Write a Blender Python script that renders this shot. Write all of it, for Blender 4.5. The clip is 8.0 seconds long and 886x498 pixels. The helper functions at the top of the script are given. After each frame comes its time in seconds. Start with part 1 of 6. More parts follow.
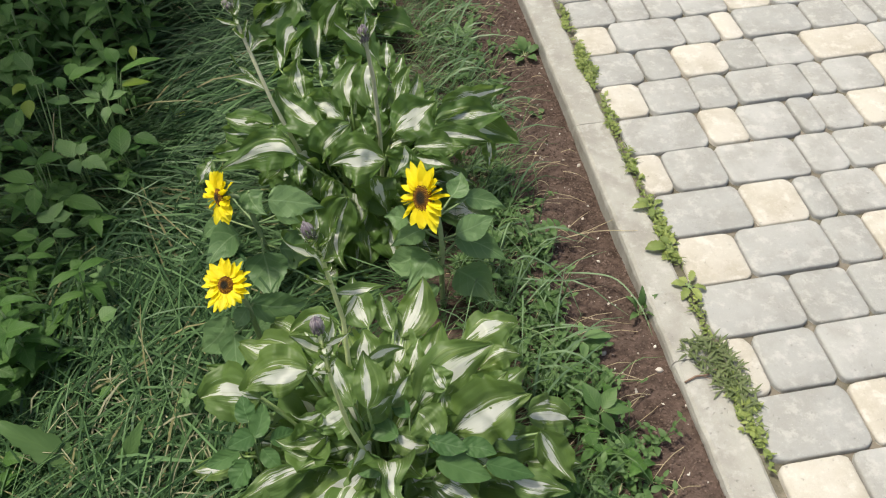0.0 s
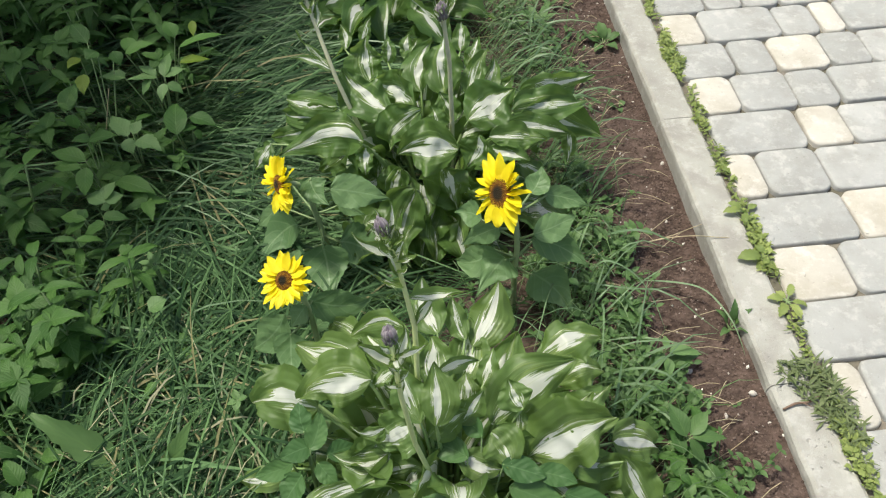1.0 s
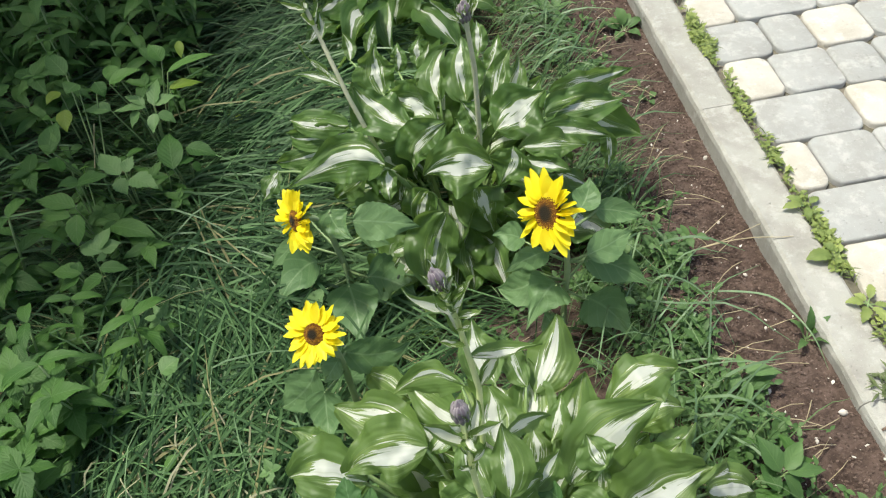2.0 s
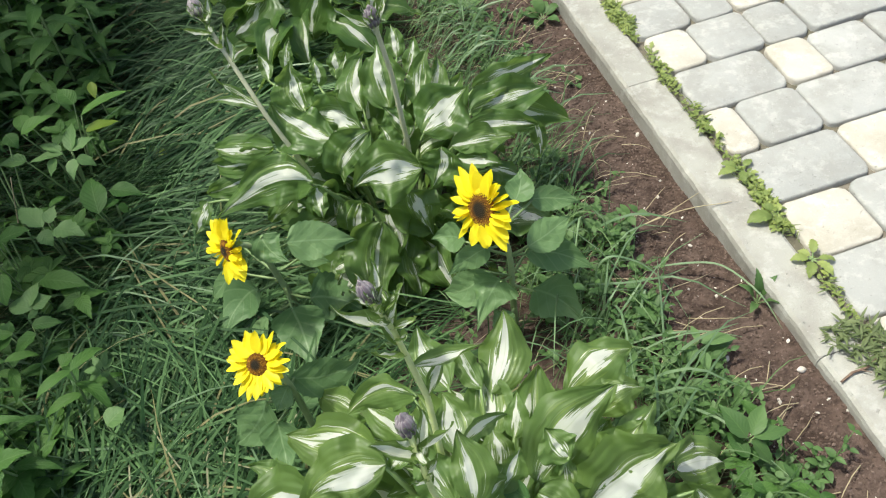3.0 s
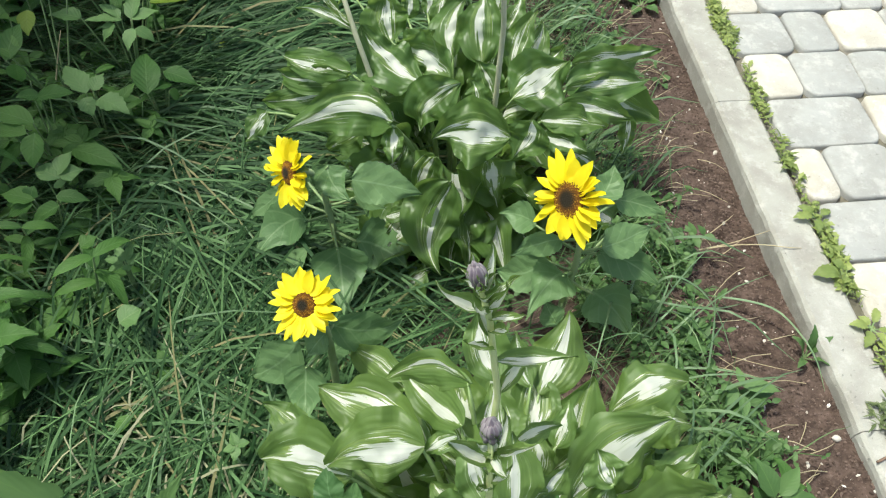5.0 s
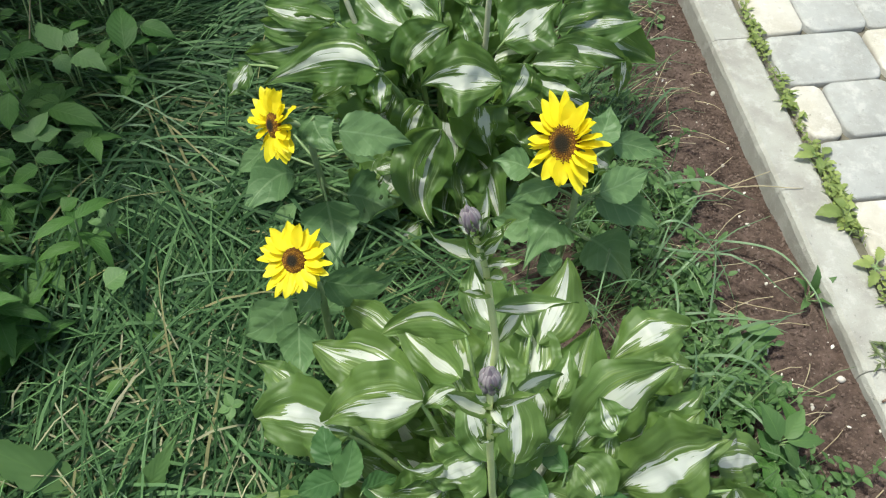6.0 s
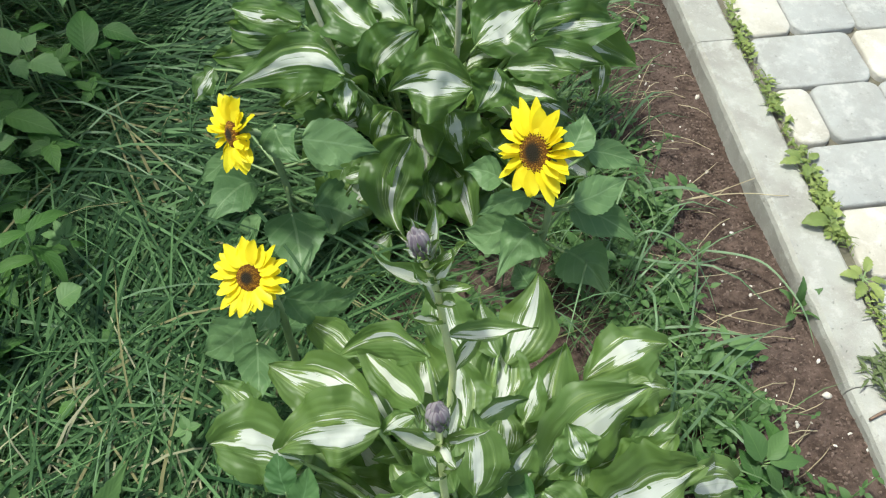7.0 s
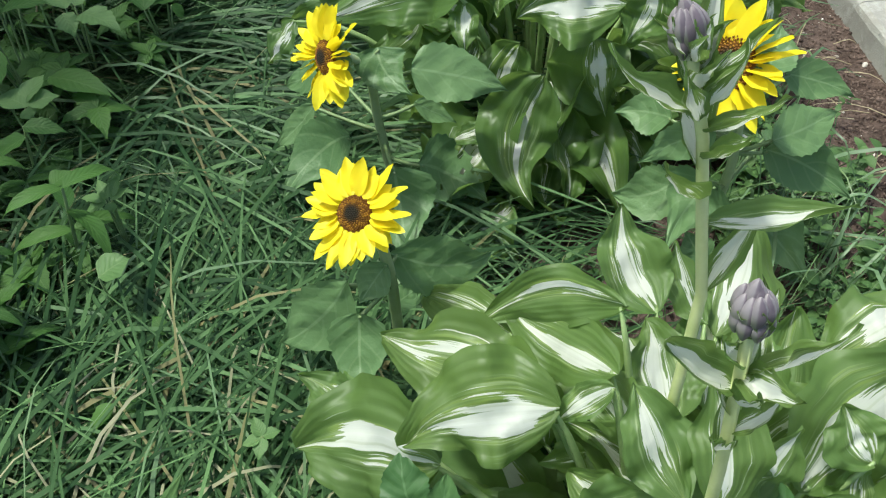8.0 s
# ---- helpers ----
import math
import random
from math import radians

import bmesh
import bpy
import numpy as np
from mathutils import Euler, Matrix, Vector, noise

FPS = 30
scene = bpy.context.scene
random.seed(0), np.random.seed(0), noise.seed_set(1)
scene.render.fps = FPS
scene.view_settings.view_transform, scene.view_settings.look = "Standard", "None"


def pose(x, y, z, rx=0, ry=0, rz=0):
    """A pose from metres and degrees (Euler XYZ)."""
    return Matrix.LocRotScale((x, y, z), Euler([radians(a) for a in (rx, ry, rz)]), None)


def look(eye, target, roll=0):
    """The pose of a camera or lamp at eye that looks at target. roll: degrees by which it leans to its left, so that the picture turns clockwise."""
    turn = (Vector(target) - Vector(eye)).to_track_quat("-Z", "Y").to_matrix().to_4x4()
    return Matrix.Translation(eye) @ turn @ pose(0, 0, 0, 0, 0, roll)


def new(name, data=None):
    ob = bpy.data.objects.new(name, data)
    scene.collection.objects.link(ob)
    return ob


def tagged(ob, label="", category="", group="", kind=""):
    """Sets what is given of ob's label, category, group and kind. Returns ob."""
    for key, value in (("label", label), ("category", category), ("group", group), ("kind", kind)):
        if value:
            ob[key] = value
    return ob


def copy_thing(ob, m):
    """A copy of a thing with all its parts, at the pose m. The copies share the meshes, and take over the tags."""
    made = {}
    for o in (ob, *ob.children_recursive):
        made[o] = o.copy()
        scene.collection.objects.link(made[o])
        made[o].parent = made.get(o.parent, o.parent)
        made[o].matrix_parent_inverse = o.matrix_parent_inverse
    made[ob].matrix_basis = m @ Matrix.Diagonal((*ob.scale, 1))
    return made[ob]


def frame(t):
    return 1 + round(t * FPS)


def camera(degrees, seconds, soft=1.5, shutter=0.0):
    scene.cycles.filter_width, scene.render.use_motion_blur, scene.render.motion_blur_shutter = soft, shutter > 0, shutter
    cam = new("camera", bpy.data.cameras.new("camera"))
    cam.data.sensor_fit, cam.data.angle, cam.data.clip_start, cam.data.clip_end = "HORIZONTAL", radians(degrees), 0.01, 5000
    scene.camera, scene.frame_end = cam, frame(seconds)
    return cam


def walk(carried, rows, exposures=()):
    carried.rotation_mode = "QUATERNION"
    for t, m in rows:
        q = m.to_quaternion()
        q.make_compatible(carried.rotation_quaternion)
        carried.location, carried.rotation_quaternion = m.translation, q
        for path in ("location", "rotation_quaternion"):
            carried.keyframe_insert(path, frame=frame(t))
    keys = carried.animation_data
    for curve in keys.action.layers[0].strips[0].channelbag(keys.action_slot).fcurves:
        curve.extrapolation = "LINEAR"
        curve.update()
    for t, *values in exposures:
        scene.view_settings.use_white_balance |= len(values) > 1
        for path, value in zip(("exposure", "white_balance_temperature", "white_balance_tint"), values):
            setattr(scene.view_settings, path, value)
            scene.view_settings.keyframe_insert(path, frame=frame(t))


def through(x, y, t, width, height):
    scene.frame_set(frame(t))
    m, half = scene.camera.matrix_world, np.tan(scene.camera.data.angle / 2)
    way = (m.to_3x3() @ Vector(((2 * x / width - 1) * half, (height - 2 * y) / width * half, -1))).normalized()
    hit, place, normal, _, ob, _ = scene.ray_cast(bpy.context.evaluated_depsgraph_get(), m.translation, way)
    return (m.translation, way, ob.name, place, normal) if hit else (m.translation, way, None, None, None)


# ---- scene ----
cam = camera(57.7, 8.0, soft=1.15)
PATH = [
    (0, (-0.511, -1.37, 1.249), (-0.334, -0.086, -0.274), -2.1),
    (0.5, (-0.515, -1.333, 1.219), (-0.379, -0.04, -0.3), -1.6),
    (1, (-0.552, -1.275, 1.166), (-0.483, 0.007, -0.367), -3.4),
    (1.2, (-0.565, -1.232, 1.145), (-0.512, 0.043, -0.396), -6.7),
    (2.3, (-0.611, -1.111, 1.09), (-0.515, 0.149, -0.46), -7.8),
    (2.5, (-0.606, -1.105, 1.09), (-0.474, 0.147, -0.464), -7.9),
    (3, (-0.572, -1.121, 1.07), (-0.399, 0.138, -0.474), -11.7),
    (3.5, (-0.591, -1.102, 1.079), (-0.374, 0.162, -0.456), -10.0),
    (4, (-0.639, -1.058, 1.08), (-0.502, 0.238, -0.437), -8.8),
    (4.5, (-0.674, -1.031, 1.043), (-0.479, 0.183, -0.535), 1.1),
    (4.7, (-0.682, -1.03, 1.04), (-0.471, 0.133, -0.574), 4.6),
    (5.8, (-0.686, -1.017, 1.025), (-0.456, 0.104, -0.615), 4.1),
    (6, (-0.679, -1.019, 1.009), (-0.464, 0.04, -0.674), 3.6),
    (6.5, (-0.628, -1.002, 0.982), (-0.406, -0.029, -0.751), 3.9),
    (7, (-0.634, -0.985, 0.984), (-0.416, 0.069, -0.702), 3.6),
    (7.5, (-0.66, -0.942, 0.921), (-0.45, 0.167, -0.73), -2.0),
    (7.6, (-0.676, -0.949, 0.875), (-0.445, 0.204, -0.743), -1.7),
    (7.7, (-0.692, -0.952, 0.84), (-0.453, 0.212, -0.769), 0.8),
    (7.8, (-0.71, -0.957, 0.782), (-0.511, 0.24, -0.807), 1.1),
    (7.9, (-0.717, -0.952, 0.752), (-0.544, 0.253, -0.836), -0.8),
    (8, (-0.726, -0.945, 0.702), (-0.59, 0.304, -0.854), -1.2),
]
walk(cam, [(t, look(eye, target, roll)) for t, eye, target, roll in PATH],
     exposures=((0.0, 0.33, 6700, 10), (1.0, 0.46, 6480, 8), (2.3, 0.61, 6400, 6), (3.5, 0.63, 6380, 5), (4.5, 0.72, 6300, 4), (6.0, 0.53, 6200, 3), (8.0, 0.60, 6050, 2)))

# ---- light ----
SUN_FROM = Vector((-0.32, 0.16, 0.92)).normalized()
world = bpy.data.worlds.new("world")
scene.world = world
world.use_nodes = True
wn = world.node_tree
sky = wn.nodes.new("ShaderNodeTexSky")
sky.sky_type, sky.sun_disc = "NISHITA", False
sky.sun_elevation = math.asin(SUN_FROM.z)
sky.sun_rotation = math.atan2(SUN_FROM.x, SUN_FROM.y)
sky.air_density, sky.dust_density = 1.0, 5.0
wn.links.new(sky.outputs[0], wn.nodes["Background"].inputs[0])
wn.nodes["Background"].inputs[1].default_value = 0.125
sun_lamp = bpy.data.lights.new("sun", "SUN")
sun_lamp.energy, sun_lamp.angle, sun_lamp.color = 2.85, radians(4.0), (1.0, 0.965, 0.85)
sun = new("sun", sun_lamp)
sun.matrix_world = look(SUN_FROM * 10, (0, 0, 0))


# ---- materials ----
class Nodes:
    """A short way to write node trees."""

    def __init__(self, name):
        self.mat = bpy.data.materials.new(name)
        self.mat.use_nodes = True
        self.tree = self.mat.node_tree
        self.tree.nodes.clear()

    def node(self, kind, *ins, **named):
        n = self.tree.nodes.new("ShaderNode" + kind)
        for k, v in named.items():
            if k == "operation":
                n.operation = v
            elif k == "data_type":
                n.data_type = v
            elif k == "blend_type":
                n.blend_type = v
            elif k == "interpolation_type":
                n.interpolation_type = v
            elif k == "attribute_name":
                n.attribute_name = v
        for i, v in enumerate(ins):
            self.put(n, i, v)
        return n

    def put(self, n, i, v):
        if v is None:
            return
        if isinstance(v, bpy.types.NodeSocket):
            self.tree.links.new(v, n.inputs[i])
        elif isinstance(v, bpy.types.Node):
            self.tree.links.new(v.outputs[0], n.inputs[i])
        else:
            n.inputs[i].default_value = v

    def math(self, op, a, b=None, c=None):
        return self.node("Math", a, b, c, operation=op).outputs[0]

    def mix(self, f, a, b, blend="MIX"):
        n = self.node("Mix", data_type="RGBA", blend_type=blend)
        for i, v in ((0, f), (6, a), (7, b)):
            self.put(n, i, (*v, 1) if isinstance(v, tuple) and len(v) == 3 else v)
        return n.outputs[2]

    def step(self, v, lo, hi, a=0.0, b=1.0):
        return self.node("MapRange", v, lo, hi, a, b, interpolation_type="SMOOTHSTEP").outputs[0]

    def noise(self, vec, scale, detail=3.0, rough=0.55):
        n = self.node("TexNoise")
        self.put(n, "Vector", vec)
        self.put(n, "Scale", scale)
        self.put(n, "Detail", detail)
        self.put(n, "Roughness", rough)
        return n.outputs[0]

    def xyz(self, x, y, z):
        return self.node("CombineXYZ", x, y, z).outputs[0]

    def bump(self, height, strength, distance=0.01):
        n = self.node("Bump")
        self.put(n, "Height", height)
        self.put(n, "Strength", strength)
        self.put(n, "Distance", distance)
        return n.outputs[0]

    def finish(self, colour, rough, bump=None, through=0.0, through_colour=None, spec=0.5, metal=0.0):
        p = self.node("BsdfPrincipled")
        for k, v in (("Base Color", colour), ("Roughness", rough), ("Specular IOR Level", spec), ("Metallic", metal)):
            self.put(p, k, (*v, 1) if isinstance(v, tuple) and len(v) == 3 else v)
        if bump is not None:
            self.put(p, "Normal", bump)
        shader = p.outputs[0]
        if through:
            t = self.node("BsdfTranslucent")
            self.put(t, 0, through_colour if through_colour is not None else colour)
            shader = self.node("MixShader", through, shader, t.outputs[0]).outputs[0]
        out = self.node("OutputMaterial")
        self.tree.links.new(shader, out.inputs[0])
        return self.mat


def hosta_material():
    """Green with a cream heart that runs out along the veins in fingers."""
    n = Nodes("hosta_leaf")
    sep = n.node("SeparateXYZ", n.node("UVMap").outputs[0])
    across = n.math("MULTIPLY_ADD", sep.outputs[0], 2.0, -1.0)
    along = sep.outputs[1]
    rnd = n.node("ObjectInfo").outputs["Random"]
    seed = n.math("MULTIPLY", rnd, 61.0)
    side = n.math("ABSOLUTE", across)
    amount = n.node("Attribute", attribute_name="white").outputs["Fac"]
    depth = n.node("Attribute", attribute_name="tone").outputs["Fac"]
    lean = n.node("Attribute", attribute_name="lean").outputs["Fac"]
    swell = n.math("SINE", n.math("MULTIPLY", n.math("POWER", along, 0.74), 3.1416))
    middle = n.math("MULTIPLY", lean, swell)
    shifted = n.math("ABSOLUTE", n.math("SUBTRACT", across, middle))
    broad = n.noise(n.xyz(n.math("MULTIPLY", across, 2.2), n.math("MULTIPLY", along, 2.2), seed), 1.0, 2.0, 0.5)
    finger = n.noise(n.xyz(n.math("MULTIPLY", across, 7.5), n.math("MULTIPLY", along, 1.1), n.math("ADD", seed, 7.0)), 1.0, 2.0, 0.55)
    hair = n.noise(n.xyz(n.math("MULTIPLY", across, 34.0), n.math("MULTIPLY", along, 1.3), seed), 1.0, 2.0, 0.6)
    edge = n.math("MULTIPLY", amount, n.math("MULTIPLY_ADD", n.math("POWER", swell, 1.3), 0.38, 0.05))
    wob = n.math("ADD", n.math("MULTIPLY_ADD", broad, 1.45, -0.755), n.math("MULTIPLY_ADD", finger, 1.30, -0.68))
    wob = n.math("ADD", wob, n.math("MULTIPLY_ADD", hair, 0.50, -0.25))
    level = n.math("ADD", n.math("SUBTRACT", edge, shifted), n.math("MULTIPLY", wob, n.math("MULTIPLY_ADD", swell, 0.75, 0.12)))
    streak = n.noise(n.xyz(n.math("MULTIPLY", across, 19.0), n.math("MULTIPLY", along, 1.1), n.math("ADD", seed, 31.0)), 1.0, 1.0, 0.5)
    streak = n.math("MULTIPLY", n.step(streak, 0.675, 0.70), n.step(level, -0.30, -0.20))
    white = n.math("MAXIMUM", n.step(level, -0.006, 0.010), n.math("MULTIPLY", streak, n.step(amount, 0.3, 0.6)))
    near = n.step(level, -0.24, -0.02)
    pale = n.math("MULTIPLY", near, n.step(finger, 0.44, 0.56))
    big = n.noise(n.node("TexCoord").outputs["Object"], 26.0, 4.0)
    green = n.mix(big, (0.114, 0.208, 0.052), (0.164, 0.272, 0.080))
    green = n.mix(n.math("MULTIPLY", rnd, 0.45), green, (0.150, 0.222, 0.045))
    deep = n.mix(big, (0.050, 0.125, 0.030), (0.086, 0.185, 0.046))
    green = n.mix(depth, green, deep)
    band = n.noise(n.xyz(n.math("MULTIPLY", across, 7.0), n.math("MULTIPLY", along, 0.8), n.math("ADD", seed, 19.0)), 1.0, 2.0, 0.6)
    green = n.mix(n.step(band, 0.50, 0.62, 0.0, 0.10), green, (0.205, 0.300, 0.075))
    green = n.mix(n.step(band, 0.36, 0.47, 0.06, 0.0), green, (0.036, 0.092, 0.022))
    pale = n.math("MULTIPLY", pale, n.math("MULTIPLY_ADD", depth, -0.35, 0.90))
    green = n.mix(pale, green, (0.290, 0.405, 0.095))
    thread = n.noise(n.xyz(n.math("MULTIPLY", across, 24.0), n.math("MULTIPLY", along, 0.7), n.math("ADD", seed, 53.0)), 1.0, 2.0, 0.6)
    thread = n.math("MULTIPLY", n.step(thread, 0.48, 0.60, 0.0, 0.75), n.step(level, -0.36, -0.04))
    green = n.mix(thread, green, (0.370, 0.470, 0.235))
    cream = n.mix(n.math("MULTIPLY_ADD", hair, 0.6, n.math("MULTIPLY", big, 0.4)), (0.76, 0.79, 0.66), (0.90, 0.91, 0.86))
    veins = n.math("SINE", n.math("MULTIPLY", n.math("POWER", side, 0.85), 33.0))
    col = n.mix(white, green, cream)
    # sunken veins drawn faintly darker: groove shade put into the colour
    dark = n.math("MULTIPLY", n.step(veins, 0.45, 1.0, 0.0, 0.07), n.math("MULTIPLY_ADD", white, -0.92, 1.0))
    col = n.mix(dark, col, (0.022, 0.062, 0.014))
    rib = n.step(side, 0.010, 0.030, 0.40, 0.0)
    col = n.mix(rib, col, (0.36, 0.44, 0.18))
    height = n.math("ADD", n.math("MULTIPLY", veins, n.math("MULTIPLY_ADD", white, 0.75, -1.0)), n.math("ADD", n.math("MULTIPLY", hair, 0.6), n.math("MULTIPLY", big, 0.9)))
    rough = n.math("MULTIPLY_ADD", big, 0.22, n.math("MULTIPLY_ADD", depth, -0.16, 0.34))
    return n.finish(col, rough, n.bump(height, 0.17, 0.0018), 0.50, n.mix(white, n.mix(0.5, col, (0.26, 0.38, 0.07)), cream))


def leaf_material(name, dark, light, rib=(0.10, 0.17, 0.05), rough=0.5, through=0.25, ribs=9.0, relief=1.0, spec=0.35):
    n = Nodes(name)
    sep = n.node("SeparateXYZ", n.node("UVMap").outputs[0])
    across = n.math("MULTIPLY_ADD", sep.outputs[0], 2.0, -1.0)
    side = n.math("ABSOLUTE", across)
    rnd = n.node("ObjectInfo").outputs["Random"]
    isl = n.node("NewGeometry").outputs["Random Per Island"]
    tone = n.noise(n.node("TexCoord").outputs["Object"], 30.0, 4.0)
    pick = n.math("MULTIPLY_ADD", n.math("FRACT", n.math("ADD", rnd, isl)), 0.6, n.math("MULTIPLY", tone, 0.4))
    col = n.mix(pick, dark, light)
    lat = n.math("SINE", n.math("MULTIPLY", n.math("SUBTRACT", sep.outputs[1], n.math("MULTIPLY", side, 0.30)), ribs * 6.283))
    line = n.step(lat, 0.80, 1.0, 0.0, 0.09 * relief)
    mid = n.step(side, 0.02, 0.07, 1.0, 0.0)
    col = n.mix(n.math("MAXIMUM", line, n.math("MULTIPLY", mid, 0.6)), col, rib)
    bump = n.bump(n.math("ADD", n.math("MULTIPLY", lat, -0.5 / relief), n.math("MULTIPLY_ADD", n.noise(n.node("TexCoord").outputs["Object"], 150.0, 2.0), relief - 1.0, n.math("MULTIPLY", tone, 1.4))), 0.12 * relief, 0.003)
    return n.finish(col, rough, bump, through, n.mix(0.5, col, light), spec=spec)


def plain_material(name, a, b, rough=0.6, scale=40.0, bump=0.3, through=0.0, depth=0.003, island=0.0, spec=0.5):
    n = Nodes(name)
    v = n.node("TexCoord").outputs["Object"]
    fine, wide = n.noise(v, scale, 5.0, 0.65), n.noise(v, scale * 0.14, 3.0)
    f = n.math("MULTIPLY_ADD", fine, 0.5, n.math("MULTIPLY", wide, 0.5))
    f = n.step(f, 0.30, 0.70)
    if island:
        f = n.math("MULTIPLY_ADD", n.node("NewGeometry").outputs["Random Per Island"], island, n.math("MULTIPLY", f, 1 - island))
    return n.finish(n.mix(f, a, b), rough, n.bump(fine, bump, depth), through, None, spec)


def stone_material(name, tones, stain, speck, scale=1.0):
    """Concrete: a tone a piece, broad stains, fine grit and pits."""
    n = Nodes(name)
    v = n.node("NewGeometry").outputs["Position"]
    rnd = n.node("ObjectInfo").outputs["Random"]
    isl = n.node("NewGeometry").outputs["Random Per Island"]
    pick = n.math("FRACT", n.math("ADD", rnd, isl))
    grit = n.noise(v, 420.0 * scale, 4.0, 0.7)
    mid = n.noise(v, 60.0 * scale, 5.0, 0.65)
    wide = n.noise(v, 11.0 * scale, 4.0)
    col = n.mix(pick, tones[0], tones[1])
    col = n.mix(n.step(wide, 0.38, 0.66, 0.0, 0.75), col, stain)
    col = n.mix(n.step(n.noise(v, 27.0 * scale, 5.0, 0.7), 0.50, 0.66, 0.0, 0.45), col, speck)
    col = n.mix(n.step(mid, 0.48, 0.75, 0.0, 0.45), col, tones[1])
    col = n.mix(n.step(grit, 0.60, 0.72, 0.0, 0.65), col, speck)
    pits = n.step(n.noise(v, 150.0 * scale, 2.0), 0.66, 0.74)
    col = n.mix(n.math("MULTIPLY", pits, 0.30), col, (0.17, 0.16, 0.14))
    h = n.math("ADD", n.math("MULTIPLY", grit, 0.5), n.math("SUBTRACT", mid, pits))
    return n.finish(col, 0.85, n.bump(h, 0.75, 0.003), spec=0.25)


def soil_material():
    n = Nodes("soil")
    v = n.node("NewGeometry").outputs["Position"]
    crumbs, mid, wide = n.noise(v, 230.0, 6.0, 0.7), n.noise(v, 45.0, 5.0, 0.6), n.noise(v, 6.0, 3.0)
    col = n.mix(n.step(mid, 0.3, 0.7), (0.048, 0.032, 0.025), (0.140, 0.098, 0.079))
    col = n.mix(n.step(wide, 0.4, 0.7, 0.0, 0.5), col, (0.165, 0.120, 0.100))
    col = n.mix(n.step(crumbs, 0.55, 0.75, 0.0, 0.6), col, (0.24, 0.182, 0.152))
    col = n.mix(n.step(crumbs, 0.30, 0.42, 0.7, 0.0), col, (0.040, 0.026, 0.019))
    at = n.node("SeparateXYZ", v)
    away = n.math("MAXIMUM", n.math("ABSOLUTE", n.math("MULTIPLY_ADD", at.outputs[0], 0.55, 0.33)), n.math("ABSOLUTE", n.math("MULTIPLY", at.outputs[1], 0.42)))
    turf = n.step(n.math("MULTIPLY_ADD", wide, 0.5, away), 1.15, 1.40)
    col = n.mix(turf, col, n.mix(mid, (0.030, 0.070, 0.020), (0.090, 0.160, 0.050)))
    h = n.math("ADD", crumbs, n.math("MULTIPLY", mid, 1.5))
    return n.finish(col, 0.95, n.bump(h, 0.9, 0.006), spec=0.15)


def grass_material():
    n = Nodes("grass_blade")
    isl = n.node("NewGeometry").outputs["Random Per Island"]
    sep = n.node("SeparateXYZ", n.node("UVMap").outputs[0])
    a = n.mix(n.math("POWER", n.math("FRACT", n.math("MULTIPLY", isl, 17.3)), 2.3), (0.012, 0.047, 0.013), (0.175, 0.310, 0.122))
    dry = n.step(isl, 0.960, 0.968)
    a = n.mix(dry, a, (0.30, 0.27, 0.13))
    a = n.mix(n.math("MULTIPLY", sep.outputs[1], 0.35), a, (0.14, 0.235, 0.10))
    return n.finish(a, 0.45, None, 0.25, a, spec=0.22)


def bud_material():
    """Grey-green buds with dull purple seams."""
    n = Nodes("flower_bud")
    sep = n.node("SeparateXYZ", n.node("UVMap").outputs[0])
    seam = n.math("SINE", n.math("MULTIPLY", sep.outputs[0], 12.566))
    tone = n.noise(n.node("TexCoord").outputs["Object"], 260.0, 3.0)
    col = n.mix(n.step(sep.outputs[1], 0.1, 0.7), (0.20, 0.23, 0.13), (0.25, 0.22, 0.235))
    col = n.mix(n.step(seam, 0.15, 0.75, 0.0, 0.85), col, (0.085, 0.055, 0.085))
    col = n.mix(n.math("MULTIPLY", tone, 0.35), col, (0.33, 0.31, 0.31))
    return n.finish(col, 0.5, n.bump(tone, 0.3, 0.001), 0.1)


def disc_material():
    n = Nodes("sunflower_disc")
    sep = n.node("SeparateXYZ", n.node("UVMap").outputs[0])
    isl = n.node("NewGeometry").outputs["Random Per Island"]
    r = sep.outputs[0]
    col = n.mix(n.step(r, 0.30, 0.62), (0.040, 0.036, 0.026), (0.190, 0.085, 0.020))
    ring = n.math("MULTIPLY", n.math("MULTIPLY", n.step(r, 0.46, 0.60), n.step(r, 0.96, 0.86)), n.step(isl, 0.50, 0.62, 0.0, 0.65))
    col = n.mix(ring, col, (0.46, 0.24, 0.03))
    return n.finish(col, 0.85, None, spec=0.1)


HOSTA = hosta_material()
PETIOLE = plain_material("petiole", (0.15, 0.25, 0.07), (0.30, 0.39, 0.17), 0.45, 60.0, 0.2, 0.0)
STALK = plain_material("stalk", (0.52, 0.60, 0.22), (0.68, 0.74, 0.36), 0.45, 60.0, 0.2, 0.0)
OLD_STALK = plain_material("old_stalk", (0.40, 0.42, 0.25), (0.56, 0.55, 0.39), 0.55, 60.0, 0.2)
BUD = bud_material()
SUN_LEAF = leaf_material("sunflower_leaf", (0.100, 0.190, 0.072), (0.195, 0.315, 0.128), (0.28, 0.40, 0.20), 0.45, 0.30, 5.0, 2.4)
WEED = leaf_material("weed_leaf", (0.050, 0.115, 0.032), (0.135, 0.236, 0.074), (0.12, 0.22, 0.06), 0.5, 0.3, 8.0)
WEED_DARK = leaf_material("tall_weed_leaf", (0.030, 0.092, 0.020), (0.118, 0.245, 0.050), (0.13, 0.23, 0.075), 0.54, 0.42, 8.0, 2.2, 0.32)
